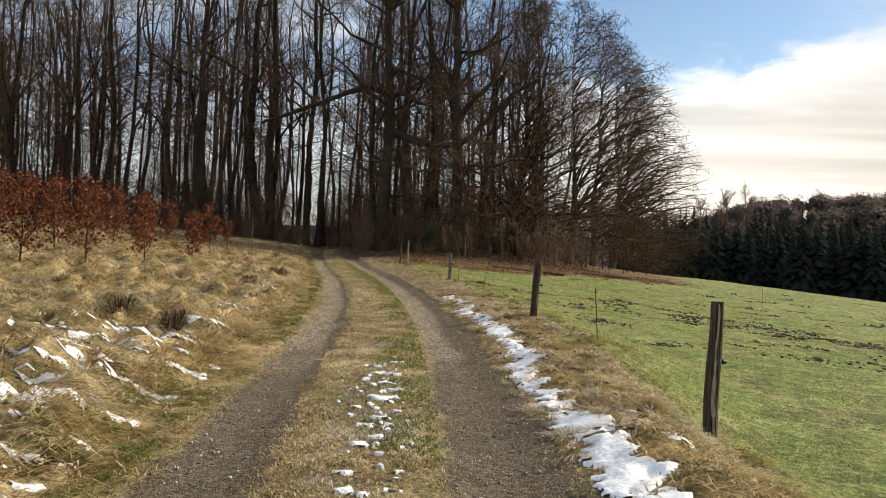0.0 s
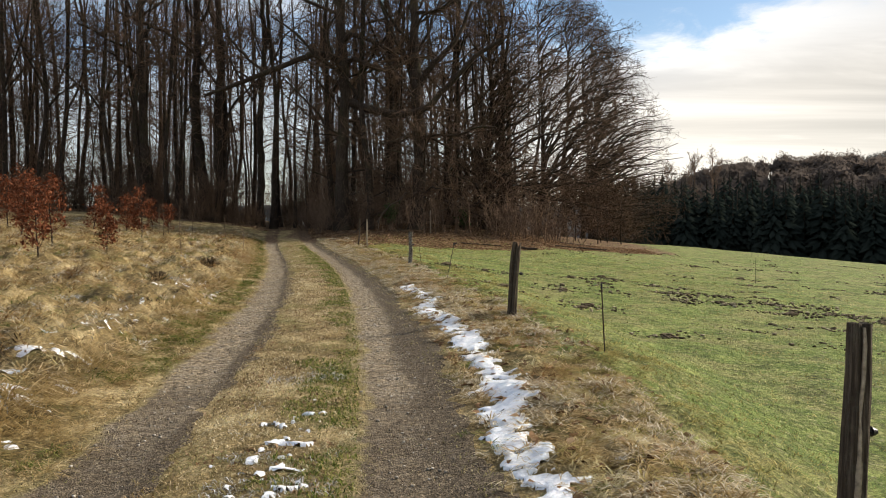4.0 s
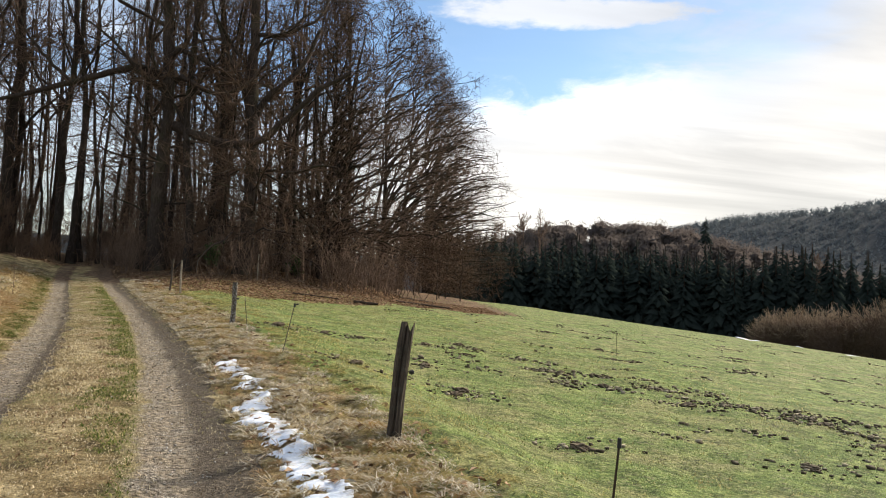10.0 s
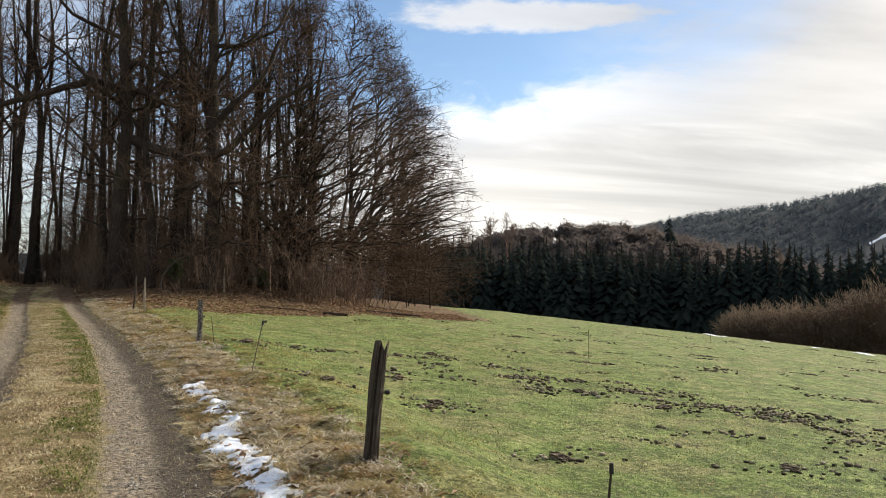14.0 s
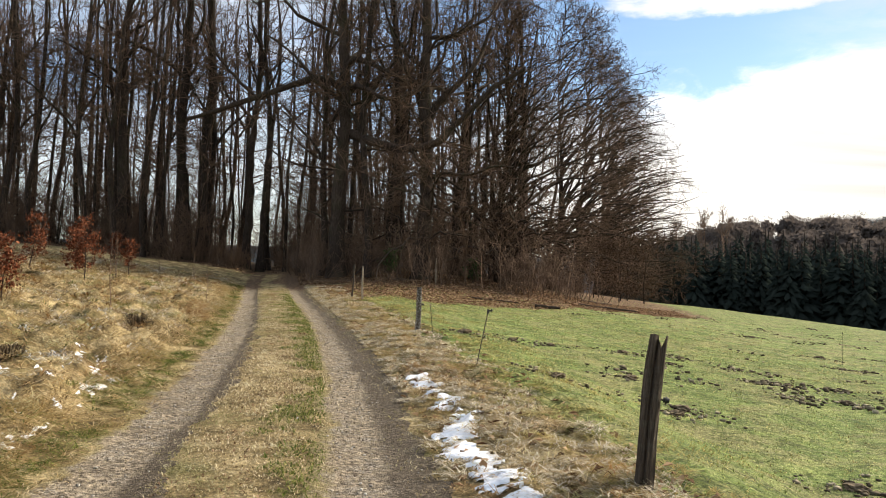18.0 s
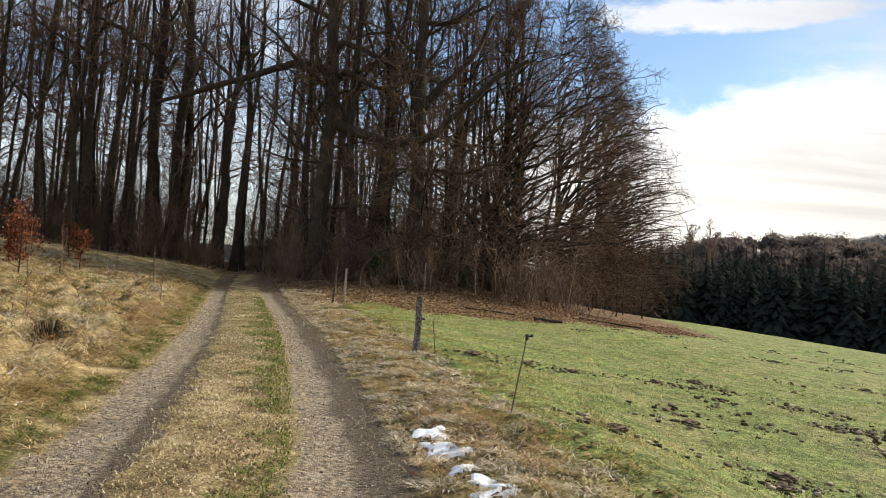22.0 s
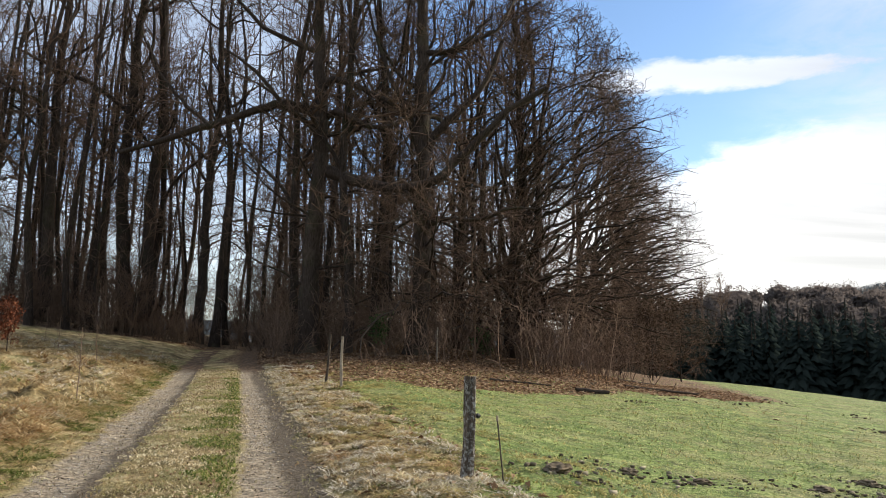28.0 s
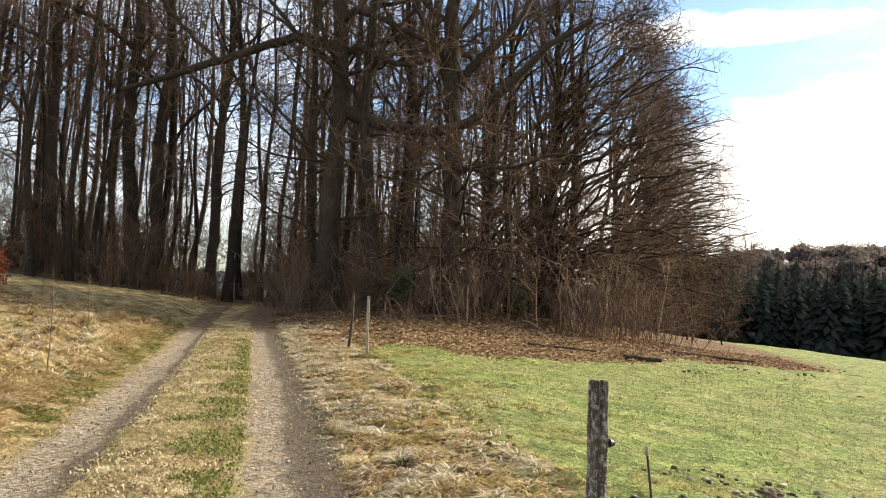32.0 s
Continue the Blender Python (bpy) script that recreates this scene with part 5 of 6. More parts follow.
def fence_post(label, x, y, top, w, d, lean, yaw, split, seed, z0, pale):
    """A split oak post: a weathered, cracked shaft with a ragged top, and its insulator."""
    rng = np.random.default_rng(seed)
    ob = thing("fence_post", label, "post", Matrix.Translation((x, y, z0)) @ Matrix.Rotation(radians(yaw), 4, "Z") @ Matrix.Rotation(radians(lean), 4, "Y"), "fence posts")
    k, m = 44, 30
    ang = np.arange(k) * math.tau / k
    V = []
    prof = np.clip(1.0 / np.maximum(np.abs(np.cos(ang)), np.abs(np.sin(ang))), 1, 1.22)
    groove = 1 - (0.42 + 1.2 * split) * np.exp(-((ang - 4.6) / 0.15) ** 2) - 0.16 * np.exp(-((ang - 1.3) / 0.12) ** 2) - 0.12 * np.exp(-((ang - 3.0) / 0.10) ** 2) + rng.normal(scale=0.035, size=k)
    fibre = rng.normal(scale=0.03, size=k)
    h = top + 0.3
    cut = split * (np.exp(-((ang - 5.15) / 0.42) ** 2) + np.exp(-((ang - 1.15) / 0.42) ** 2)) * rng.uniform(0.7, 1.1, k) + split * 0.14 * (1 - np.cos(ang)) + rng.uniform(0, 0.03, k)
    for i in range(m):
        t = i / (m - 1)
        z = -0.3 + h * t
        taper = 1.0 - 0.16 * t + 0.03 * math.sin(t * 9 + seed)
        rr = prof * (1 + (groove - 1) * (0.55 + 0.6 * t)) * taper + fibre
        fibre = 0.86 * fibre + rng.normal(scale=0.017, size=k)
        zz = np.minimum(np.full(k, z), top - cut + 0.002 * i)
        V.append(np.stack([np.cos(ang) * rr * w / 2 + 0.012 * math.sin(t * 5 + seed), np.sin(ang) * rr * d / 2, zz], -1))
    V = np.concatenate(V)
    i = np.arange(m - 1)[:, None] * k
    a, b = i + np.arange(k)[None], i + (np.arange(k)[None] + 1) % k
    F = np.stack([a, b, b + k, a + k], -1).reshape(-1, 4)
    mid = len(V)
    V = np.concatenate([V, [[0, 0, V[-k:, 2].min() - split * 0.35 - 0.01]]])
    e = (m - 1) * k
    cap = np.stack([e + np.arange(k), e + (np.arange(k) + 1) % k, np.full(k, mid), np.full(k, mid)], -1)
    me = bpy.data.meshes.new("shaft")
    me.from_pydata(V.tolist(), [], F.tolist() + [c[:3].tolist() for c in cap])
    me.materials.append(MAT[{12: "lichen_post", 15: "pale_wood"}.get(seed, "post")])
    part("shaft", me, ob)
    if pale:
        n = 14
        t = np.linspace(0.04, 0.985, n)
        wid = 0.010 * (0.5 + rng.uniform(size=n)) * (1 + 0.8 * np.exp(-((t - 0.25) / 0.15) ** 2))
        cx = 0.012 * np.sin(t * 5 + seed) + math.cos(4.62) * w * 0.36 + 0.004 * np.sin(t * 17) + 0.004
        cy = -d * (0.47 - 0.05 * t) + 0.004 * rng.normal(size=n)
        Vs = np.concatenate([np.stack([cx - wid, cy, t * top], -1), np.stack([cx, cy - 0.010, t * top], -1), np.stack([cx + wid, cy, t * top], -1), np.stack([cx, cy + 0.03, t * top], -1)])
        i = np.arange(n - 1)
        Fs = np.concatenate([np.stack([i + a * n, i + b * n, i + b * n + 1, i + a * n + 1], -1) for a, b in ((0, 1), (1, 2), (2, 3), (3, 0))])
        part("split_wood", mesh_from("split_wood", Vs, Fs, MAT["pale_wood"]), ob, "pale bare wood in the crack")
    return ob


def insulator(parent, x, z):
    turn = Matrix.Rotation(radians(90), 4, "Y")
    bm = bmesh.new()
    for dx, rr in ((0.02, 0.020), (0.034, 0.026), (0.048, 0.018)):
        bmesh.ops.create_cone(bm, cap_ends=True, segments=12, radius1=rr, radius2=rr * 0.8, depth=0.014, matrix=Matrix.Translation((x + dx, 0, z)) @ turn)
    ring = part("insulator", bm, parent, "black ring insulator", MAT["plastic"])
    bm = bmesh.new()
    bmesh.ops.create_cone(bm, cap_ends=True, segments=10, radius1=0.006, radius2=0.006, depth=0.07, matrix=Matrix.Translation((x, 0, z)) @ turn)
    part("screw", bm, ring, "rusty steel screw", MAT["stake"])


POSTS = (
    ("dark split-oak fence post with pale crack beside the pasture", 1.55, 7.19, 1.19, 0.115, 0.105, 1.2, 8, 0.04, 3, 0.03),
    ("weathered oak fence post with forked jagged top at the pasture edge", -0.075, 14.22, 1.09, 0.135, 0.12, 6.0, -10, 0.13, 7, 0.40),
    ("lichen-grey fence post at the pasture edge", -2.77, 24.72, 0.95, 0.105, 0.10, 3.0, 20, 0.05, 12, 0.72),
    ("slim pale split fence post near the wood", -5.93, 36.0, 1.16, 0.065, 0.05, -1.0, 30, 0.10, 15, 1.12),
    ("slim dark fence post near the oak", -6.62, 37.6, 1.2, 0.065, 0.05, 4.0, 10, 0.05, 18, 1.12),
)


def build_fence():
    obs = []
    for p in POSTS:
        label, x, y, top, w, d, lean, yaw, split, seed, z0 = p
        obs.append(fence_post(label, x, y, top, w, d, lean, yaw, split, seed, min(z0, float(height(x, y)) + 0.04), seed == 3))
    insulator(obs[0], 0.05, 0.66)
    insulator(obs[1], 0.055, 0.66)
    insulator(obs[2], 0.05, 0.60)


def steel_stake(label, foot, tip, head, r=0.007, clip="plastic"):
    ob = thing("fence_stake", label, "stake", foot, "thin fence stakes")
    d = Vector(tip) - Vector(foot)
    P = np.array([tuple(d * t) for t in (-0.15, 0.3, 0.7, 1.0)])
    part("rod", Tubes().add(P, np.array([r, r, r, r * 0.9]), 8).mesh("rod", MAT["stake"]), ob)
    bm = bmesh.new()
    m = Matrix.Translation(d)
    if head:
        bmesh.ops.create_cone(bm, cap_ends=True, segments=12, radius1=0.020, radius2=0.014, depth=0.06, matrix=m)
        bmesh.ops.create_cone(bm, cap_ends=True, segments=12, radius1=0.010, radius2=0.010, depth=0.07, matrix=m @ Matrix.Translation((0.025, 0, 0.01)) @ Matrix.Rotation(radians(90), 4, "Y"))
        bmesh.ops.create_icosphere(bm, subdivisions=1, radius=0.018, matrix=m @ Matrix.Translation((0.05, 0, 0.02)))
    else:
        bmesh.ops.create_cone(bm, cap_ends=True, segments=10, radius1=0.012, radius2=0.010, depth=0.05, matrix=m)
    part("insulator_clip", bm, ob, "pale plastic clip" if clip == "pale_wood" else "black plastic clip", MAT[clip])
    return ob


def build_stakes():
    def on(x, y):
        return (x, y, float(height(x, y)))
    steel_stake("thin steel electric-fence stake standing in the verge grass", on(0.86, 11.3), (0.80, 11.0, 1.09), False)
    steel_stake("leaning electric-fence stake with black plastic head", on(-1.39, 19.9), (-1.245, 20.25, 1.38), True)
    steel_stake("thin rusty fence stake beside a grey post", on(-2.43, 24.58), (-2.49, 24.58, 1.31), False, clip="pale_wood")
    steel_stake("thin fence stake out on the pasture", on(9.0, 33.0), (9.0, 33.0, float(height(9, 33)) + 0.95), False)
    steel_stake("thin fence stake out on the pasture", on(24.0, 52.0), (24.0, 52.0, float(height(24, 52)) + 0.95), False)


def wooden_stake():
    x, y = -4.4, 47.8
    rng = np.random.default_rng(71)
    ob = thing("wooden_stake", "slim pale wooden stake standing in the leaf litter", "stake", spot(x, y, -0.05))
    P = np.array([[0, 0, 0], [0.01, 0, 0.5], [0.0, 0.01, 1.0], [0.02, 0, 1.35]])
    part("shaft", Tubes().add(P, np.array([0.035, 0.034, 0.032, 0.026]), 8).mesh("shaft", MAT["pale_wood"]), ob)


build_fence()
build_stakes()
wooden_stake()

# ---------------- snow ----------------


def snow_depth(x, y):
    """Height of old snow over the ground, negative where there is none."""
    s = across(x, y)
    n = 0.95 * rough_noise(x, y * 1.5, 0.32, 61)
    fine = grain(x, y * 1.3, 0.10, 63) + 0.8 * grain(x, y * 1.3, 0.05, 64)
    hollow = 0.7 - 1.6 * np.abs(waves(x, y, 1.1, 3))
    mid_line = 1.70 + 0.16 * smooth(y, 8, 11) + 0.10 * rough_noise(y * 0, y, 1.6, 62)
    verge = np.exp(-((s - mid_line) / (0.24 + 0.10 * (1 - smooth(y, 4.5, 8)))) ** 2)
    verge = verge * (1 - 0.25 * smooth(y, 15.5, 17)) * (1 - smooth(y, 18.5, 21)) * smooth(y, -4, 1)
    a = verge * 1.45 + 0.40 * n + 0.34 * fine + 0.34 * grain(x * 0.45 + 0.15 * y, y * 2.6, 0.15, 65) - 1.0
    spill = np.exp(-((s - 2.3) / 0.35) ** 2) * (1 - smooth(y, 8, 9)) * smooth(y, 3, 5)
    a = np.maximum(a, spill * 0.7 + 0.5 * n + 0.16 * fine - 1.0)
    left = smooth(s, -6.5, -4.0) * (1 - smooth(s, -1.75, -1.5)) * (1 - smooth(y, 9.0, 11.5)) * (0.89 + 0.13 * smooth(y, 4.5, 6))
    left = np.maximum(left, smooth(s, -3.2, -2.6) * (1 - smooth(s, -1.85, -1.6)) * (1 - smooth(y, 19, 22)) * 0.97)
    drift = np.maximum(0.50 * rough_noise(x * 0.45 - 0.20 * y, y * 2.4 - 0.5 * x, 0.22, 71) - 0.55 * smooth(y, 10.5, 12.5), 0.50 * rough_noise(s * 2.2 + 0.3 * y, y * 0.8, 0.22, 72) - 0.55 * (1 - smooth(y, 10, 12)))
    b = left + drift + 0.12 * hollow + 0.12 * fine - 1.26
    mid = np.exp(-((s - 0.15) / 0.36) ** 2) * smooth(y, 2.0, 4.0) * (1 - smooth(y, 8.6, 10.5))
    c = mid * 0.66 + 0.32 * rough_noise(x * 0.8, y * 1.5, 0.09, 81) + 0.42 * fine - 0.86 - 0.08 * (1 - smooth(y, 4.6, 5.4))
    bare = 0.8 * np.exp(-((s - 1.0) / 0.5) ** 6) + 0.8 * np.exp(-((s + 0.92) / 0.45) ** 6)
    return np.maximum(np.maximum(a, b), c) - bare


def build_snow(name, label, x0, x1, y0, y1, step):
    xs, ys = np.arange(x0, x1, step), np.arange(y0, y1, step)
    X, Y = np.meshgrid(xs, ys)
    d = snow_depth(X, Y)
    Z = lie(X, Y) + 0.038 * smooth(d, -0.14, 0.14) - 0.020 + 0.012 * np.clip(d, 0, 0.6) + (0.006 * waves(X, Y, 0.31, 66) + 0.003 * waves(X, Y, 0.11, 67)) * smooth(d, 0, 0.15)
    V = np.stack([X, Y, Z], -1).reshape(-1, 3)
    n, m = len(xs), len(ys)
    i = np.arange(n - 1)[None] + n * np.arange(m - 1)[:, None]
    F = np.stack([i, i + 1, i + 1 + n, i + n], -1).reshape(-1, 4)
    F = F[(d.ravel()[F] > -0.14).all(1)]
    used, inv = np.unique(F, return_inverse=True)
    me = mesh_from(name, V[used], inv.reshape(-1, 4), MAT["snow"], True)
    tagged(new(name, me), label, "snow", kind="stuff")


build_snow("verge_snow", "melting strip of old snow along the grass verge", -4.5, 4.0, 1.5, 22, 0.03)
build_snow("meadow_snow", "thin melting snow patches between straw tussocks", -10.0, -1.6, 2.0, 23, 0.04)
build_snow("lane_snow", "small snow remnants on the grassy strip of the lane", -2.6, 0.2, 2.5, 11, 0.02)



RIM = (30.5, 64.8, 0.757, -0.653)


def far_snow():
    """Snow lying along the pasture's far rim and on a clearing of the far hill."""
    xs, ys = np.arange(-1.5, 1.5, 0.10), np.arange(0, 15, 0.16)
    U, T = np.meshgrid(xs, ys)
    X, Y = RIM[0] + RIM[2] * T - RIM[3] * U, RIM[1] + RIM[3] * T + RIM[2] * U
    d = 0.9 * np.exp(-(U / 0.6) ** 2) + 0.5 * rough_noise(X, Y, 1.2, 91) - 0.98
    Z = height(X, Y) + 0.07 * smooth(d, -0.05, 0.3) + 0.02
    V = np.stack([X, Y, Z], -1).reshape(-1, 3)
    n, m = len(xs), len(ys)
    i = np.arange(n - 1)[None] + n * np.arange(m - 1)[:, None]
    F = np.stack([i, i + 1, i + 1 + n, i + n], -1).reshape(-1, 4)
    F = F[(d.ravel()[F] > -0.05).all(1)]
    used, inv = np.unique(F, return_inverse=True)
    tagged(new("rim_snow", mesh_from("rim_snow", V[used], inv.reshape(-1, 4), MAT["snow"], True)), "thin line of snow left along the rim of the pasture", "snow", kind="stuff")
    A, D = np.meshgrid(np.radians(np.linspace(38.4, 45, 100)), np.linspace(1010, 1230, 110))
    X, Y = D * np.sin(A), D * np.cos(A)
    slope = np.degrees(A) - 38.55
    d = 1 - np.abs(D - 1030 - 26 * slope) / (8 - 0.9 * slope) + 0.45 * rough_noise(X, Y, 14, 92)
    V = np.stack([X, Y, height(X, Y) + 1.5 * smooth(d, 0, 0.5) - 0.3], -1).reshape(-1, 3)
    i = np.arange(99)[None] + 100 * np.arange(109)[:, None]
    F = np.stack([i, i + 1, i + 101, i + 100], -1).reshape(-1, 4)
    F = F[(d.ravel()[F] > 0).all(1)]
    used, inv = np.unique(F, return_inverse=True)
    tagged(new("snow_field", mesh_from("snow_field", V[used], inv.reshape(-1, 4), MAT["snow"], True)), "snow-covered clearing on the far wooded hill", "snow", kind="stuff")
    xs, ys = np.arange(168, 262, 1.5), np.arange(176, 232, 1.5)
    X, Y = np.meshgrid(xs, ys)
    d = 0.9 - ((X - 214) / 40) ** 2 - ((Y - 206) / 22) ** 2 + 0.5 * rough_noise(X, Y, 9, 93)
    V = np.stack([X, Y, height(X, Y) + 0.5 * smooth(d, 0, 0.4)], -1).reshape(-1, 3)
    n, m = len(xs), len(ys)
    i = np.arange(n - 1)[None] + n * np.arange(m - 1)[:, None]
    F = np.stack([i, i + 1, i + 1 + n, i + n], -1).reshape(-1, 4)
    F = F[(d.ravel()[F] > 0).all(1)]
    used, inv = np.unique(F, return_inverse=True)
    tagged(new("valley_snow", mesh_from("valley_snow", V[used], inv.reshape(-1, 4), MAT["snow"], True)), "thin snow lying on the meadow of the valley floor", "snow", kind="stuff")


far_snow()

# ---------------- grass ----------------
GR = np.random.default_rng(404)


def blades(base, direct, length, rise, width, rng):
    """Bent blades as two-step strips: base points, flat directions, lengths."""
    n = len(base)
    side = np.stack([-direct[:, 1], direct[:, 0], np.zeros(n)], -1) * (width * rng.uniform(0.6, 1.3, n))[:, None]
    mid = base + direct * (length * 0.45)[:, None]
    mid[:, 2] += rise
    tip = base + direct * length[:, None]
    tip[:, 2] += rise * rng.uniform(0.1, 0.9, n)
    V = np.stack([base - side, base + side, mid - side * 0.8, mid + side * 0.8, tip], 1).reshape(-1, 3)
    k = np.arange(n)[:, None] * 5
    F = (k[:, :, None] + np.array([[0, 1, 3], [0, 3, 2], [2, 3, 4]])[None]).reshape(-1, 3)
    return V, F


def place(n, s0, s1, y0, y1, rng, power=1.6):
    """Spots between two distances from the lane's middle, thinning out with y."""
    y = y0 + (y1 - y0) * rng.uniform(0, 1, n) ** power
    s = rng.uniform(s0, s1, n)
    return centre(y) + s * np.sqrt(1 + bend(y) ** 2), y, s


def tussocks(name, label, mat, n, s0, s1, y0, y1, per, size, power=1.5, snow_limit=0.12, width=0.0042, comb=(0.5, -0.4), keep=None, lift=0.18):
    rng = GR
    x, y, s = place(n, s0, s1, y0, y1, rng, power)
    ok = snow_depth(x, y) < snow_limit
    if keep is not None:
        ok &= keep(x, y, s)
    x, y = x[ok], y[ok]
    k = len(x)
    sz = size * rng.uniform(0.6, 1.35, k)
    idx = np.repeat(np.arange(k), per)
    a = rng.uniform(0, math.tau, len(idx))
    rr = sz[idx] * 0.45 * np.sqrt(rng.uniform(0, 1, len(idx)))
    bx, by = x[idx] + np.cos(a) * rr, y[idx] + np.sin(a) * rr
    d = np.stack([np.cos(a), np.sin(a), np.zeros(len(idx))], -1) + np.array([*comb, 0]) * 0.9 + rng.normal(scale=0.35, size=(len(idx), 3)) * np.array([1, 1, 0])
    d /= np.linalg.norm(d, axis=1, keepdims=True) + 1e-9
    dist = np.hypot(bx + 2, by - 8)
    base = np.stack([bx, by, lie(bx, by) + sz[idx] * lift * (1 - (rr / (sz[idx] * 0.46)) ** 2)], -1)
    L = sz[idx] * rng.uniform(0.5, 1.15, len(idx))
    V, F = blades(base, d, L, sz[idx] * rng.uniform(0.02, 0.23, len(idx)), width * (1 + np.clip(dist - 8, 0, 30) * 0.04), rng)
    tagged(new(name, mesh_from(name, V, F, MAT[mat])), label, "grass", kind="stuff")


def lawn(name, label, mat, n, s0, s1, y0, y1, h, power=1.5, width=0.004, keep=None, far_grow=0.05):
    rng = GR
    x, y, s = place(n, s0, s1, y0, y1, rng, power)
    ok = snow_depth(x, y) < 0.10
    if keep is not None:
        ok &= keep(x, y, s)
    x, y = x[ok], y[ok]
    k = len(x)
    a = rng.uniform(0, math.tau, k)
    d = np.stack([np.cos(a), np.sin(a), np.zeros(k)], -1)
    dist = np.hypot(x + 2, y - 8)
    g = 1 + np.clip(dist - 6, 0, 50) * far_grow
    base = np.stack([x, y, lie(x, y) - 0.004 + (0.014 if name.startswith("track") else 0.0)], -1)
    V, F = blades(base, d, h * rng.uniform(0.5, 1.4, k) * g ** 0.5, h * rng.uniform(0.08, 0.55, k) * g ** 0.3, width * g, rng)
    tagged(new(name, mesh_from(name, V, F, MAT[mat])), label, "grass", kind="stuff")


MAT["dark_stalk"] = blade_material("dark_dead_stalk", (0.03, 0.02, 0.012), (0.085, 0.06, 0.034), (0.20, 0.15, 0.09), 0.2)
MAT["rust"] = blade_material("rust_brown_bent_grass", (0.12, 0.06, 0.022), (0.26, 0.14, 0.05), (0.40, 0.25, 0.11), 0.3)
MAT["rime"] = blade_material("rime_white_grass", (0.30, 0.30, 0.26), (0.48, 0.49, 0.48), (0.72, 0.74, 0.76), 0.2)
MAT["frost"] = blade_material("bleached_frosted_grass", (0.34, 0.29, 0.19), (0.58, 0.50, 0.36), (0.76, 0.71, 0.60), 0.35)


def clumpy(seed, lo, scale=2.2):
    return lambda x, y, s: waves(x, y, scale, seed) > lo


tussocks("meadow_grass", "matted straw-coloured winter grass in tussocks", "straw", 8200, -16, -1.6, 0.5, 46, 20, 0.26, 1.2, lift=0.26, width=0.0052, snow_limit=0.03)
tussocks("meadow_rust_grass", "rust-brown bent grass among the straw", "rust", 1100, -13, -1.9, 1, 42, 26, 0.34, 1.4, keep=clumpy(7, 0.1), lift=0.4, width=0.005, snow_limit=0.05)
tussocks("meadow_dark_grass", "dark matted dead grass between the straw tussocks", "dark_stalk", 1300, -12, -1.8, 0.5, 40, 20, 0.22, 1.4, keep=clumpy(58, 0.0, 0.9), lift=0.1, width=0.006)
tussocks("meadow_green_grass", "dark green grass clumps in the meadow", "moss", 1500, -12, -1.45, 0.5, 38, 24, 0.24, 1.4, keep=clumpy(8, 0.0), snow_limit=0.05)
tussocks("meadow_pale_grass", "bleached frosted grass lying in the meadow", "frost", 2000, -12, -1.9, 7, 46, 22, 0.28, 1.15, keep=lambda x, y, s: rough_noise(x, y, 1.0, 57) > 0.0, lift=0.3, width=0.0052)
tussocks("bank_overhang", "long straw grass hanging over the bank beside the track", "straw", 620, -2.15, -1.8, 0.5, 40, 24, 0.30, 1.4, comb=(0.95, -0.35), lift=0.5, width=0.005, keep=clumpy(59, -0.3, 1.6))
tussocks("bank_grass", "green grass along the ditch beside the wheel track", "moss", 1500, -2.05, -1.35, 0.5, 44, 24, 0.14, 1.2, width=0.0038, keep=lambda x, y, s: rough_noise(x, y, 1.5, 43) > -0.45)
tussocks("bank_straw", "dry grass along the edge of the wheel track", "straw", 600, -2.1, -1.2, 0.5, 44, 24, 0.14, 1.4, width=0.0035)
tussocks("verge_grass", "dry straw grass on the verge below the fence", "straw", 2500, 1.55, 2.8, 1, 42, 24, 0.15, 1.4, 0.05, comb=(0.5, -0.4), width=0.0038)
tussocks("verge_olive_grass", "yellow-green tufts on the verge", "olive", 1300, 1.8, 3.3, 1, 42, 22, 0.13, 1.4, keep=lambda x, y, s: rough_noise(x, y, 0.8, 39) > 0.1)
tussocks("verge_rust_grass", "rust-brown tufts along the verge", "rust", 70, 2.2, 2.9, 1, 40, 26, 0.22, 1.3, comb=(0.2, -0.7), keep=clumpy(17, 0.1, 1.6))
tussocks("verge_pale_grass", "bleached frosted grass lying along the track edge", "frost", 3000, 1.5, 3.0, 6, 44, 20, 0.15, 1.25, comb=(-0.6, -0.3), width=0.0038, snow_limit=0.03, keep=lambda x, y, s: rough_noise(x, y, 0.7, 45) > -0.4)
tussocks("verge_dark_grass", "dark matted dead grass in the hollows of the verge", "dark_stalk", 150, 1.5, 2.6, 8, 40, 20, 0.11, 1.15, comb=(0.2, -0.3), width=0.004, keep=lambda x, y, s: rough_noise(x, y, 0.6, 46) > 0.3, lift=0.05)
tussocks("verge_moss_grass", "mossy green tufts on the verge", "moss", 420, 1.4, 3.2, 1, 40, 22, 0.13, 1.3, keep=clumpy(19, 0.2, 1.4), width=0.0036)
lawn("strip_grass", "short trampled grass on the middle strip of the lane", "mixed", 52000, -0.62, 0.62, 1.5, 43, 0.045, 1.7, width=0.0042, keep=lambda x, y, s: rough_noise(x, y, 0.5, 27) + 2.2 * (s - 0.22) < 0.45)
lawn("strip_rime", "grass blades whitened by rime on the middle strip", "rime", 7000, -0.25, 0.5, 2.5, 11, 0.07, 1.0, width=0.0022, keep=lambda x, y, s: rough_noise(x, y * 2, 0.5, 52) > 0.25)
tussocks("meadow_rime", "rime-whitened grass in the hollows of the meadow", "rime", 600, -6, -1.9, 2, 24, 20, 0.22, 1.2, keep=clumpy(53, 0.3, 0.8))
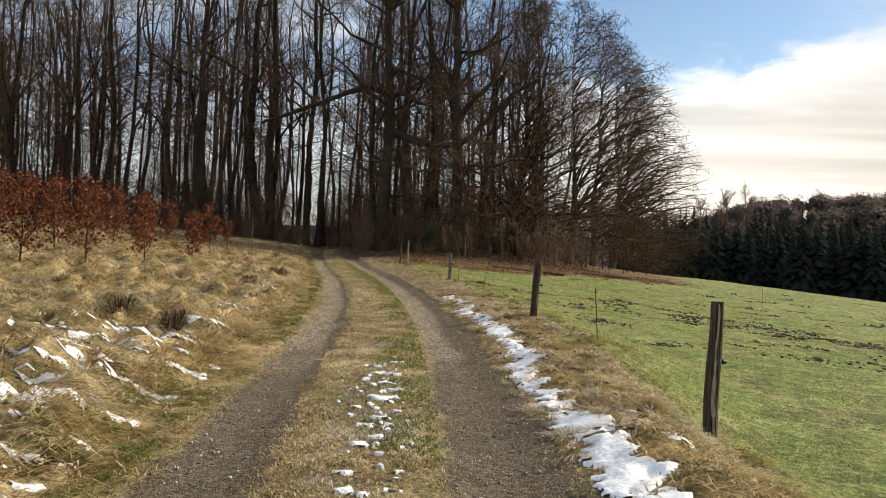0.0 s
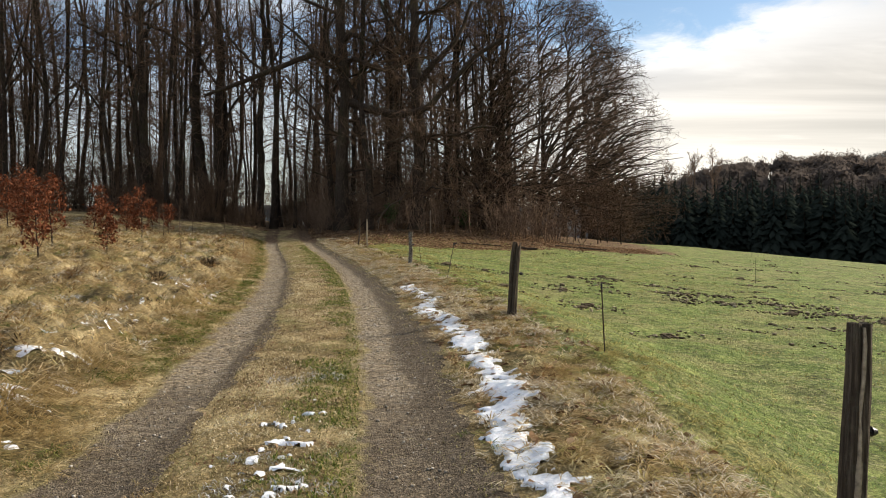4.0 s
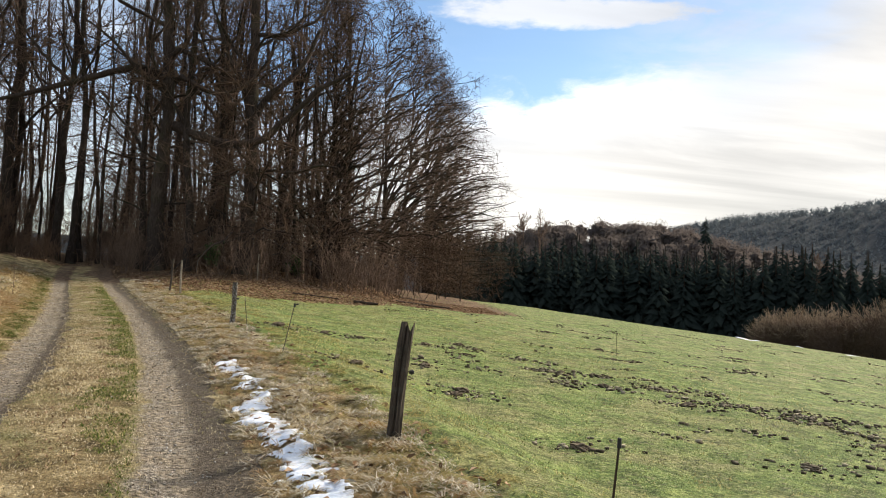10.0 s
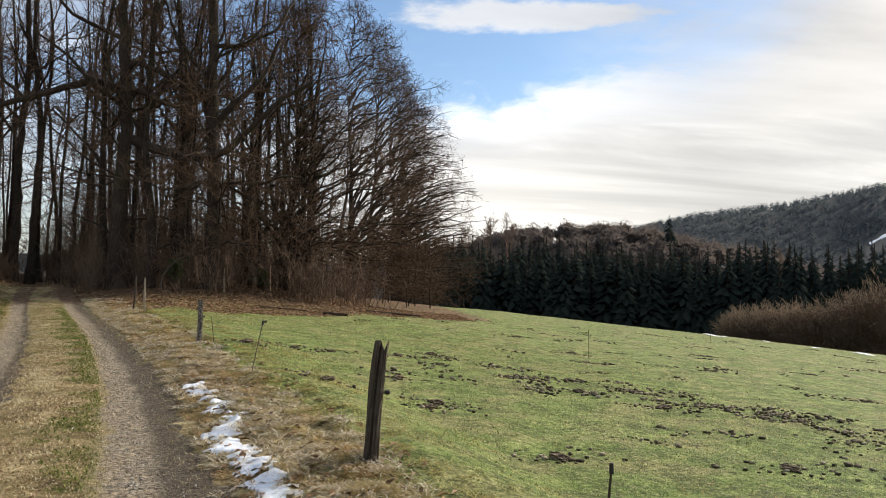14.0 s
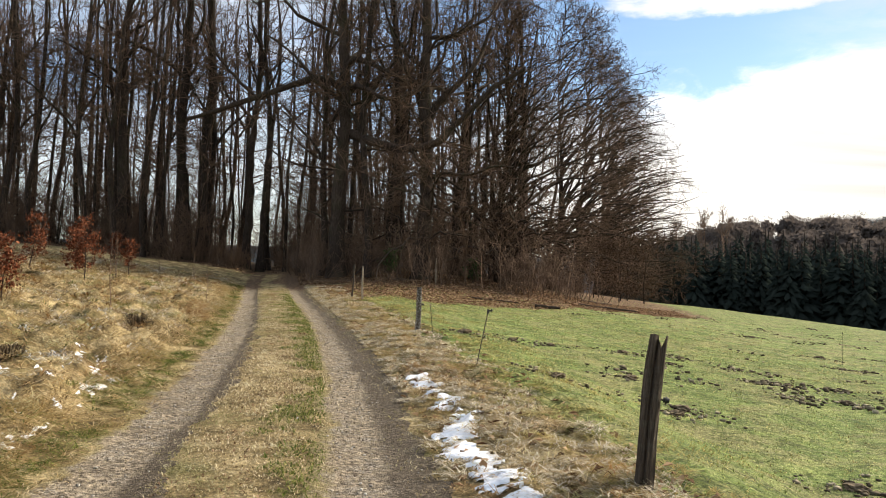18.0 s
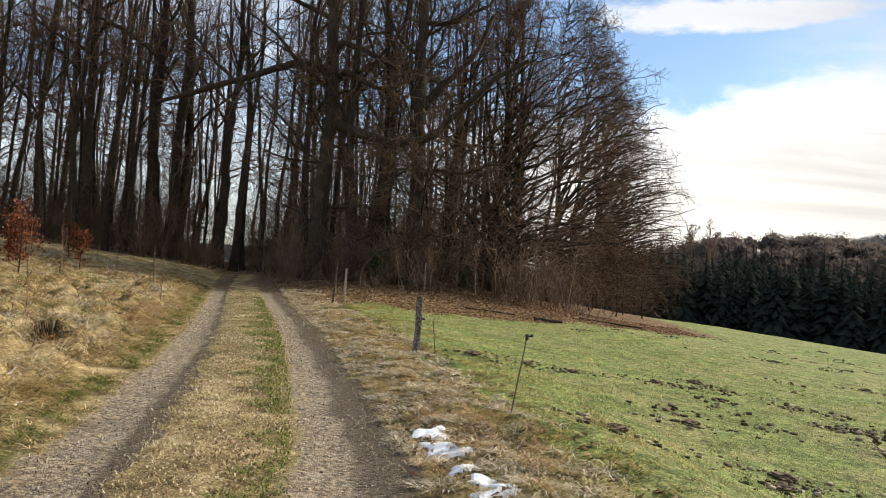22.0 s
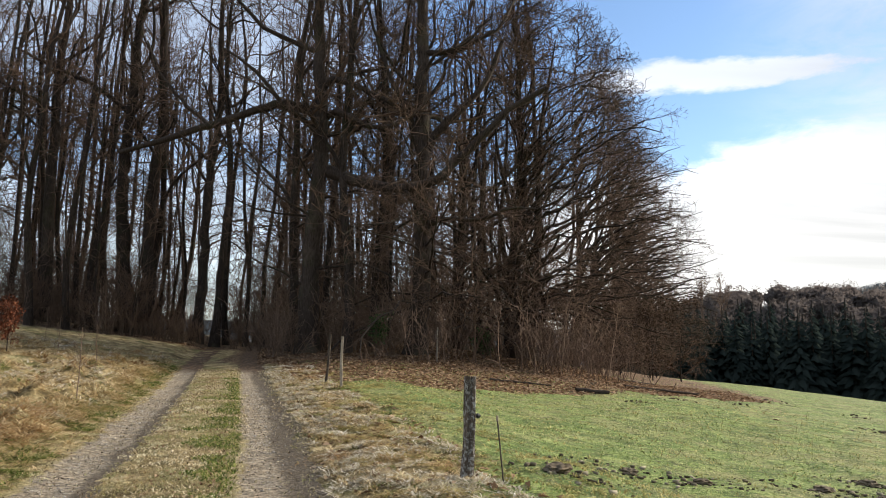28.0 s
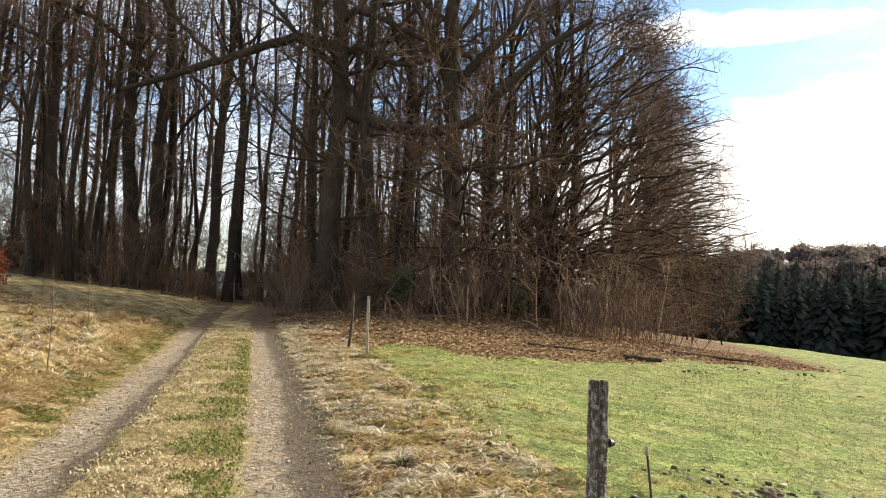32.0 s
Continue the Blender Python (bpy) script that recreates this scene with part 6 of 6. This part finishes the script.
lawn("strip_dead_leaves", "reddish dead leaves trodden into the middle strip", "litter", 5200, -0.6, 0.5, 2, 40, 0.05, 1.4, width=0.008, keep=clumpy(54, 0.15, 1.9))
lawn("strip_green_grass", "greener grass edge of the middle strip", "moss", 52000, -0.3, 0.62, 1.5, 40, 0.06, 1.6, width=0.0045, keep=lambda x, y, s: rough_noise(x, y, 0.5, 27) + 2.2 * (s - 0.22) > 0.1)
lawn("track_edge_grass", "sparse grass creeping into the gravel", "mixed", 34000, -1.6, 1.75, 1.5, 43, 0.042, 1.6, width=0.0032, keep=lambda x, y, s: np.abs(np.abs(s - 0.06) - 0.95) > 0.27 + 0.10 * rough_noise(x, y, 0.4, 29))
lawn("track_edge_moss", "mossy green blades along the edges of the gravel", "olive", 16000, -1.65, 1.75, 1.5, 43, 0.04, 1.6, width=0.0034, keep=lambda x, y, s: (np.abs(np.abs(s - 0.06) - 0.95) > 0.30 + 0.10 * rough_noise(x, y, 0.4, 29)) & (rough_noise(x, y, 1.1, 30) > 0.1))
lawn("track_debris", "dead grass stalks and bits trodden into the wheel tracks", "mixed", 9000, -1.35, 1.5, 1.5, 34, 0.035, 1.5, width=0.0022, keep=lambda x, y, s: np.abs(np.abs(s - 0.06) - 0.96) < 0.42)
lawn("track_mud_bits", "dark crumbs of mud and dead leaf in the wheel tracks", "dark_stalk", 9000, -1.35, 1.55, 1.5, 34, 0.03, 1.5, width=0.004, keep=lambda x, y, s: np.abs(np.abs(s - 0.06) - 0.96) < 0.46)
lawn("pasture_turf", "grazed green winter turf on the pasture", "turf", 60000, 2.6, 14, 0.5, 46, 0.05, 1.5, width=0.0045)
lawn("fence_side_turf", "yellow-green grass mixed into the turf along the fence", "olive", 34000, 2.3, 7.0, 0.5, 42, 0.06, 1.4, width=0.0046, keep=lambda x, y, s: rough_noise(x, y, 1.1, 47) > 0.30 * (s - 4.2))
lawn("pasture_far_turf", "grazed green winter turf on the pasture", "turf", 18000, 10, 52, 6, 62, 0.05, 1.0, width=0.005)
lawn("pasture_straw", "dry yellowed blades in the pasture turf", "olive", 26000, 2.5, 18, 0.5, 46, 0.06, 1.5, width=0.0045, keep=clumpy(37, -0.35, 2.0))
tussocks("fence_line_grass", "olive and straw grass tufts along the fence line", "olive", 1300, 2.4, 4.4, 1, 42, 22, 0.12, 1.3, comb=(0.3, -0.5), keep=lambda x, y, s: rough_noise(x, y, 1.0, 38) > 0.9 * (s - 3.6))

# ---------------- loose stones, leaves ----------------


def build_stones():
    rng = np.random.default_rng(31)
    ico = bmesh.new()
    bmesh.ops.create_cube(ico, size=1.5)
    bmesh.ops.triangulate(ico, faces=ico.faces[:])
    v0 = np.array([v.co[:] for v in ico.verts])
    f0 = np.array([[v.index for v in f.verts] for f in ico.faces])
    ico.free()
    n = 3000
    y = 1.5 + 36 * rng.uniform(0, 1, n) ** 1.7
    s = np.where(rng.uniform(size=n) < 0.6, 1.0 + 0.36 * np.clip(rng.normal(0, 0.5, n), -1, 1), -0.92 + 0.26 * np.clip(rng.normal(0, 0.5, n), -1, 1))
    x = centre(y) + s * np.sqrt(1 + bend(y) ** 2)
    size = 0.004 + 0.011 * rng.uniform(0, 1, n) ** 3
    shape = rng.uniform(0.6, 1.2, (n, 1, 3)) * np.array([1, 1, 0.65])
    V = v0[None] * shape * (size[:, None, None]) * rng.uniform(0.85, 1.15, (n, len(v0), 1))
    V = V + np.stack([x, y, height(x, y) + 0.012 + size * 0.25], -1)[:, None]
    F = (np.arange(n)[:, None, None] * len(v0) + f0[None]).reshape(-1, 3)
    m = Nodes("gravel_stones", 0.85, 0.3)
    m.color(m.ramp(m.island(), (0.0, (0.14, 0.125, 0.10)), (0.6, (0.27, 0.245, 0.21)), (1.0, (0.50, 0.47, 0.42))))
    tagged(new("loose_gravel", mesh_from("loose_gravel", V.reshape(-1, 3), F, m.mat)), "loose crushed stones lying in the wheel tracks", "gravel", kind="stuff")


def build_leaves():
    rng = np.random.default_rng(32)
    x, y = rng.uniform(-20, 9, 60000), rng.uniform(38, 56, 60000)
    ok = (in_wood(x, y) + rng.normal(scale=0.16, size=len(x)) > 0.45) & (np.abs(across(x, y)) > 1.3)
    x, y = x[ok][:26000], y[ok][:26000]
    vx, vy, vs = place(1400, 1.5, 3.2, 6, 40, rng, 1.0)
    x, y = np.concatenate([x, vx]), np.concatenate([y, vy])
    n = len(x)
    c = np.stack([x, y, height(x, y) + 0.012], -1)
    a = rng.normal(size=(n, 3)) * np.array([1, 1, 0.22])
    a /= np.linalg.norm(a, axis=1, keepdims=True)
    b = np.cross(a, rng.normal(size=(n, 3)) * 0.3 + np.array([0, 0, 1]))
    b /= np.linalg.norm(b, axis=1, keepdims=True)
    s = (np.where(np.arange(n) < n - 1400, 0.058, 0.045) * rng.uniform(0.7, 1.5, n))[:, None]
    up = np.array([0, 0, 0.02])
    V = np.stack([c - a * s, c + b * s * 0.5 + up, c + a * s, c - b * s * 0.5 + up], 1).reshape(-1, 3)
    tagged(new("fallen_leaves", mesh_from("fallen_leaves", V, np.arange(n * 4).reshape(-1, 4), MAT["litter"])), "brown fallen leaves under the edge of the wood", "leaf litter", kind="stuff")


build_stones()
build_leaves()

# ---------------- clods, logs, small growth ----------------


def clod_mesh(seed, r):
    """One broken, crumbly mound of turned soil."""
    rng = np.random.default_rng(seed)
    bm = bmesh.new()
    bmesh.ops.create_icosphere(bm, subdivisions=3, radius=r)
    for v in bm.verts:
        p = v.co.copy()
        n = noise.noise(p * (2.2 / r) + Vector((seed * 3.1, 0, 0))) * 0.45 + noise.noise(p * (6.0 / r) + Vector((0, seed, 0))) * 0.38
        v.co = Vector((p.x * 1.35, p.y, p.z * 0.5)) * (1 + n)
        v.co.z += 0.12 * r
    me = bpy.data.meshes.new("molehill")
    bm.to_mesh(me)
    bm.free()
    me.materials.append(MAT["mud"])
    return me


def build_clods():
    rng = np.random.default_rng(3)
    kinds = [clod_mesh(1, 0.08), clod_mesh(2, 0.11), clod_mesh(3, 0.07), clod_mesh(4, 0.095)]
    seen = ((1.7, 21.0), (4.9, 25.7), (5.3, 23.9), (8.3, 31.3), (8.8, 34.2), (6.5, 22.2), (2.7, 17.4), (8.3, 21.6), (9.1, 21.6), (5.7, 16.9), (8.6, 19.4), (10.8, 20.7), (15.0, 27.1), (8.6, 40.3), (2.6, 28.3),
            (7.5, 16.4), (-1.85, 25.8), (16.6, 38.7), (17.9, 33.8), (8.7, 18.6), (1.9, 28.5), (3.0, 29.6), (3.3, 28.6), (1.5, 20.5), (1.3, 23.4), (-0.2, 20.7), (-0.8, 27.7), (0.1, 27.7))
    for x, y in seen:
        ob = new("molehill", kinds[int(rng.integers(4))])
        ob.matrix_world = Matrix.Translation(spot(x, y, 0.0)) @ Matrix.Rotation(rng.uniform(0, math.tau), 4, "Z") @ Matrix.Scale(rng.uniform(0.8, 1.3), 4)
        tagged(ob, "dark crumbly mound of turned soil on the grazed pasture", "molehill", "molehills")
    # scattered crumbs round them, and churned ground farther out
    ico = bmesh.new()
    bmesh.ops.create_cube(ico, size=1.4)
    bmesh.ops.triangulate(ico, faces=ico.faces[:])
    v0 = np.array([v.co[:] for v in ico.verts])
    f0 = np.array([[v.index for v in f.verts] for f in ico.faces])
    ico.free()
    px, py, pr = [], [], []
    for x, y in seen:
        k = 60
        px.append(x + rng.normal(scale=0.42, size=k)), py.append(y + rng.normal(scale=0.24, size=k)), pr.append(0.008 + 0.034 * rng.uniform(0, 1, k) ** 2)
    for _ in range(280):
        x, y = rng.uniform(1, 36), rng.uniform(9, 58)
        if across(np.array(x), np.array(y)) < 5 or waves(np.array(x), np.array(y), 7, 44) < -0.15:
            continue
        k = int(rng.integers(5, 30))
        px.append(x + rng.normal(scale=0.30, size=k)), py.append(y + rng.normal(scale=0.24, size=k)), pr.append(0.010 + 0.050 * rng.uniform(0, 1, k) ** 2)
    for _ in range(75):
        t, k = rng.uniform(), int(rng.integers(8, 44))
        x, y = 3.6 + 9.0 * t + rng.normal(scale=1.0), 26.4 - 7.2 * t + rng.normal(scale=1.1)
        px.append(x + rng.normal(scale=0.22, size=k)), py.append(y + rng.normal(scale=0.20, size=k)), pr.append(0.010 + 0.046 * rng.uniform(0, 1, k) ** 2)
    x, y, r = np.concatenate(px), np.concatenate(py), np.concatenate(pr)
    n = len(x)
    V = v0[None] * (r[:, None, None] * rng.uniform(0.35, 1.35, (n, len(v0), 3))) * np.array([1.3, 1.1, 0.8]) + np.stack([x, y, height(x, y) + r * 0.25], -1)[:, None]
    F = (np.arange(n)[:, None, None] * len(v0) + f0[None]).reshape(-1, 3)
    tagged(new("churned_soil", mesh_from("churned_soil", V.reshape(-1, 3), F, MAT["clod"])), "scattered dark crumbs of churned soil over the pasture", "soil", kind="stuff")


build_clods()


def withered_tuft(x, y, h, seed):
    """A dark clump of dead stalks."""
    rng = np.random.default_rng(seed)
    n = 240
    a = rng.uniform(0, math.tau, n)
    base = np.stack([np.cos(a) * 0.10 * rng.uniform(0, 1, n), np.sin(a) * 0.10 * rng.uniform(0, 1, n), np.full(n, -0.02)], -1)
    d = np.stack([np.cos(a), np.sin(a), np.zeros(n)], -1)
    V, F = blades(base, d, h * rng.uniform(0.4, 1.1, n), h * rng.uniform(0.2, 0.9, n), 0.006, rng)
    ob = new("withered_tuft", mesh_from("withered_tuft", V, F, MAT["dark_stalk"]))
    ob.matrix_world = Matrix.Translation(spot(x, y))
    tagged(ob, "dark brown clump of withered stalks in the straw meadow", "grass tuft", "withered tufts")


for n, (x, y, h) in enumerate(((-5.6, 10.1, 0.42), (-7.4, 9.4, 0.36), (-4.6, 9.6, 0.30), (-6.4, 17.0, 0.24), (-7.6, 22.5, 0.36))):
    withered_tuft(x, y, h, 200 + n)


def fallen_log(label, a, b, r, seed):
    rng = np.random.default_rng(seed)
    a, b = spot(*a, r * 0.6), spot(*b, r * 0.6)
    ob = thing("fallen_log", label, "log", a)
    t = np.linspace(0, 1, 9)[:, None]
    P = t * np.array(b - a)[None] + rng.normal(scale=r * 0.25, size=(9, 3)) * np.array([1, 1, 0.4])
    part("stem", Tubes().add(P, r * (1 - 0.35 * t[:, 0]) * rng.uniform(0.85, 1.15, 9), 9).mesh("stem", MAT["rotten"]), ob)
    Q, S = sprout(P[None], np.full((1, 9), r), rng, 4, 0.2, 0.9, r * 7, 45, 0.05, 0.15, 4, 0.35, 0.01)
    for q, s in zip(Q, S):
        part("branch_stub", Tubes().add(q, s, 5).mesh("branch_stub", MAT["rotten"]), ob)


fallen_log("short dark rotten log lying on the pasture", (0.35, 43.4), (1.5, 43.6), 0.085, 1)
fallen_log("long thin fallen branch at the litter's edge", (2.6, 47.2), (5.6, 48.4), 0.06, 2)
fallen_log("thin dark fallen branch at the corner of the wood", (3.2, 52.4), (5.2, 54.6), 0.06, 3)
fallen_log("fallen branch on the leaf litter", (-2.4, 43.6), (-0.4, 44.2), 0.05, 4)


def build_holly():
    rng = np.random.default_rng(66)
    for x, y, h in ((-6.7, 47.4, 1.5), (-2.6, 50.2, 1.1)):
        ob = thing("holly_bush", "small evergreen bush growing under the leafless oaks", "bush", spot(x, y))
        P = np.stack([np.array([[0, 0, -0.05], [0, 0, h * 0.5], [0, 0, h]]) + rng.normal(scale=0.12, size=(3, 3)) * np.array([[0], [1], [2]]) for _ in range(7)])
        R = np.tile(np.linspace(0.015, 0.006, 3), (7, 1))
        Q, S = sprout(P, R, rng, 7, 0.2, 1.0, h * 0.4, 50, 0.08, 0.15, 4, 0.6, 0.004)
        part("stem_clump", Tubes().add(P, R, 4).add(Q, S, 3).mesh("stem_clump", MAT["twig"]), ob)
        V, F = leaves_on(Q, rng, 14, 0.085)
        part("foliage", mesh_from("foliage", V, F, MAT["evergreen"]), ob, "dark green glossy leaves")


build_holly()


def build_back_growth():
    """Copper-leaved young beeches and pale bare trees beyond the pasture."""
    src = beech_sapling(9, 4.6, 1.3, 0.12, "dull_leaf")
    tagged(src, "young beech with withered brown leaves beyond the pasture", "tree", "brown beeches beyond the pasture")
    rng = np.random.default_rng(12)
    first = True
    for x, y in ((6.5, 61.0), (8.4, 62.5), (7.9, 66.5), (7.2, 65.0), (5.0, 62.5), (3.6, 60.2), (2.2, 60.6), (0.8, 61.0), (-0.8, 60.6), (-2.4, 61.4), (-4.2, 62.0), (-6.0, 63.0), (2.8, 63.0), (6.0, 68.0)):
        m = Matrix.Translation(spot(x, y, -0.2)) @ Matrix.Rotation(x, 4, "Z")
        if first:
            src.matrix_world, first = m, False
        else:
            copy_thing(src, m).scale = (1.25, 1.25, 0.8 + 0.06 * ((x * 7) % 4))
    for n, (az, d, h, r) in enumerate(((13.7, 168, 27, 5.0), (14.9, 172, 26, 5.5), (11.8, 175, 24, 5), (33.5, 150, 15, 3.5))):
        x, y = -0.6 + d * math.sin(radians(az)), 7.4 + d * math.cos(radians(az))
        zb = float(height(x, y))
        h = 1.9 + d * math.tan(radians((5.3, 5.1, 4.4, 2.6)[n])) - zb
        ob = thing("poplar_tree", "pale leafless tree rising behind the dark spruces", "tree", (x, y, zb - 0.2), "bare trees behind the spruces")
        P = trunk_path(rng, h, (0, 0), 8, 0.03)
        R = trunk_radii(P, 0.35)
        L, LR = sprout(P[None], R[None], rng, 26, 0.3, 0.95, r, 42, 0.16, 0.1, 5, 0.5, 0.05)
        L2, R2 = sprout(L, LR, rng, 7, 0.2, 1, r * 0.4, 40, 0.1, 0.12, 4, 0.6, 0.035)
        L3, R3 = sprout(L2, R2, rng, 4, 0.2, 1, r * 0.2, 40, 0.06, 0.12, 3, 0.7, 0.025)
        part("trunk", Tubes().add(P, R, 6).mesh("trunk", MAT["pale_twig"]), ob)
        part("crown", Tubes().add(L, LR, 4).add(L2, R2, 3).add(L3, R3, 3).mesh("crown", MAT["pale_twig"]), ob)


build_back_growth()
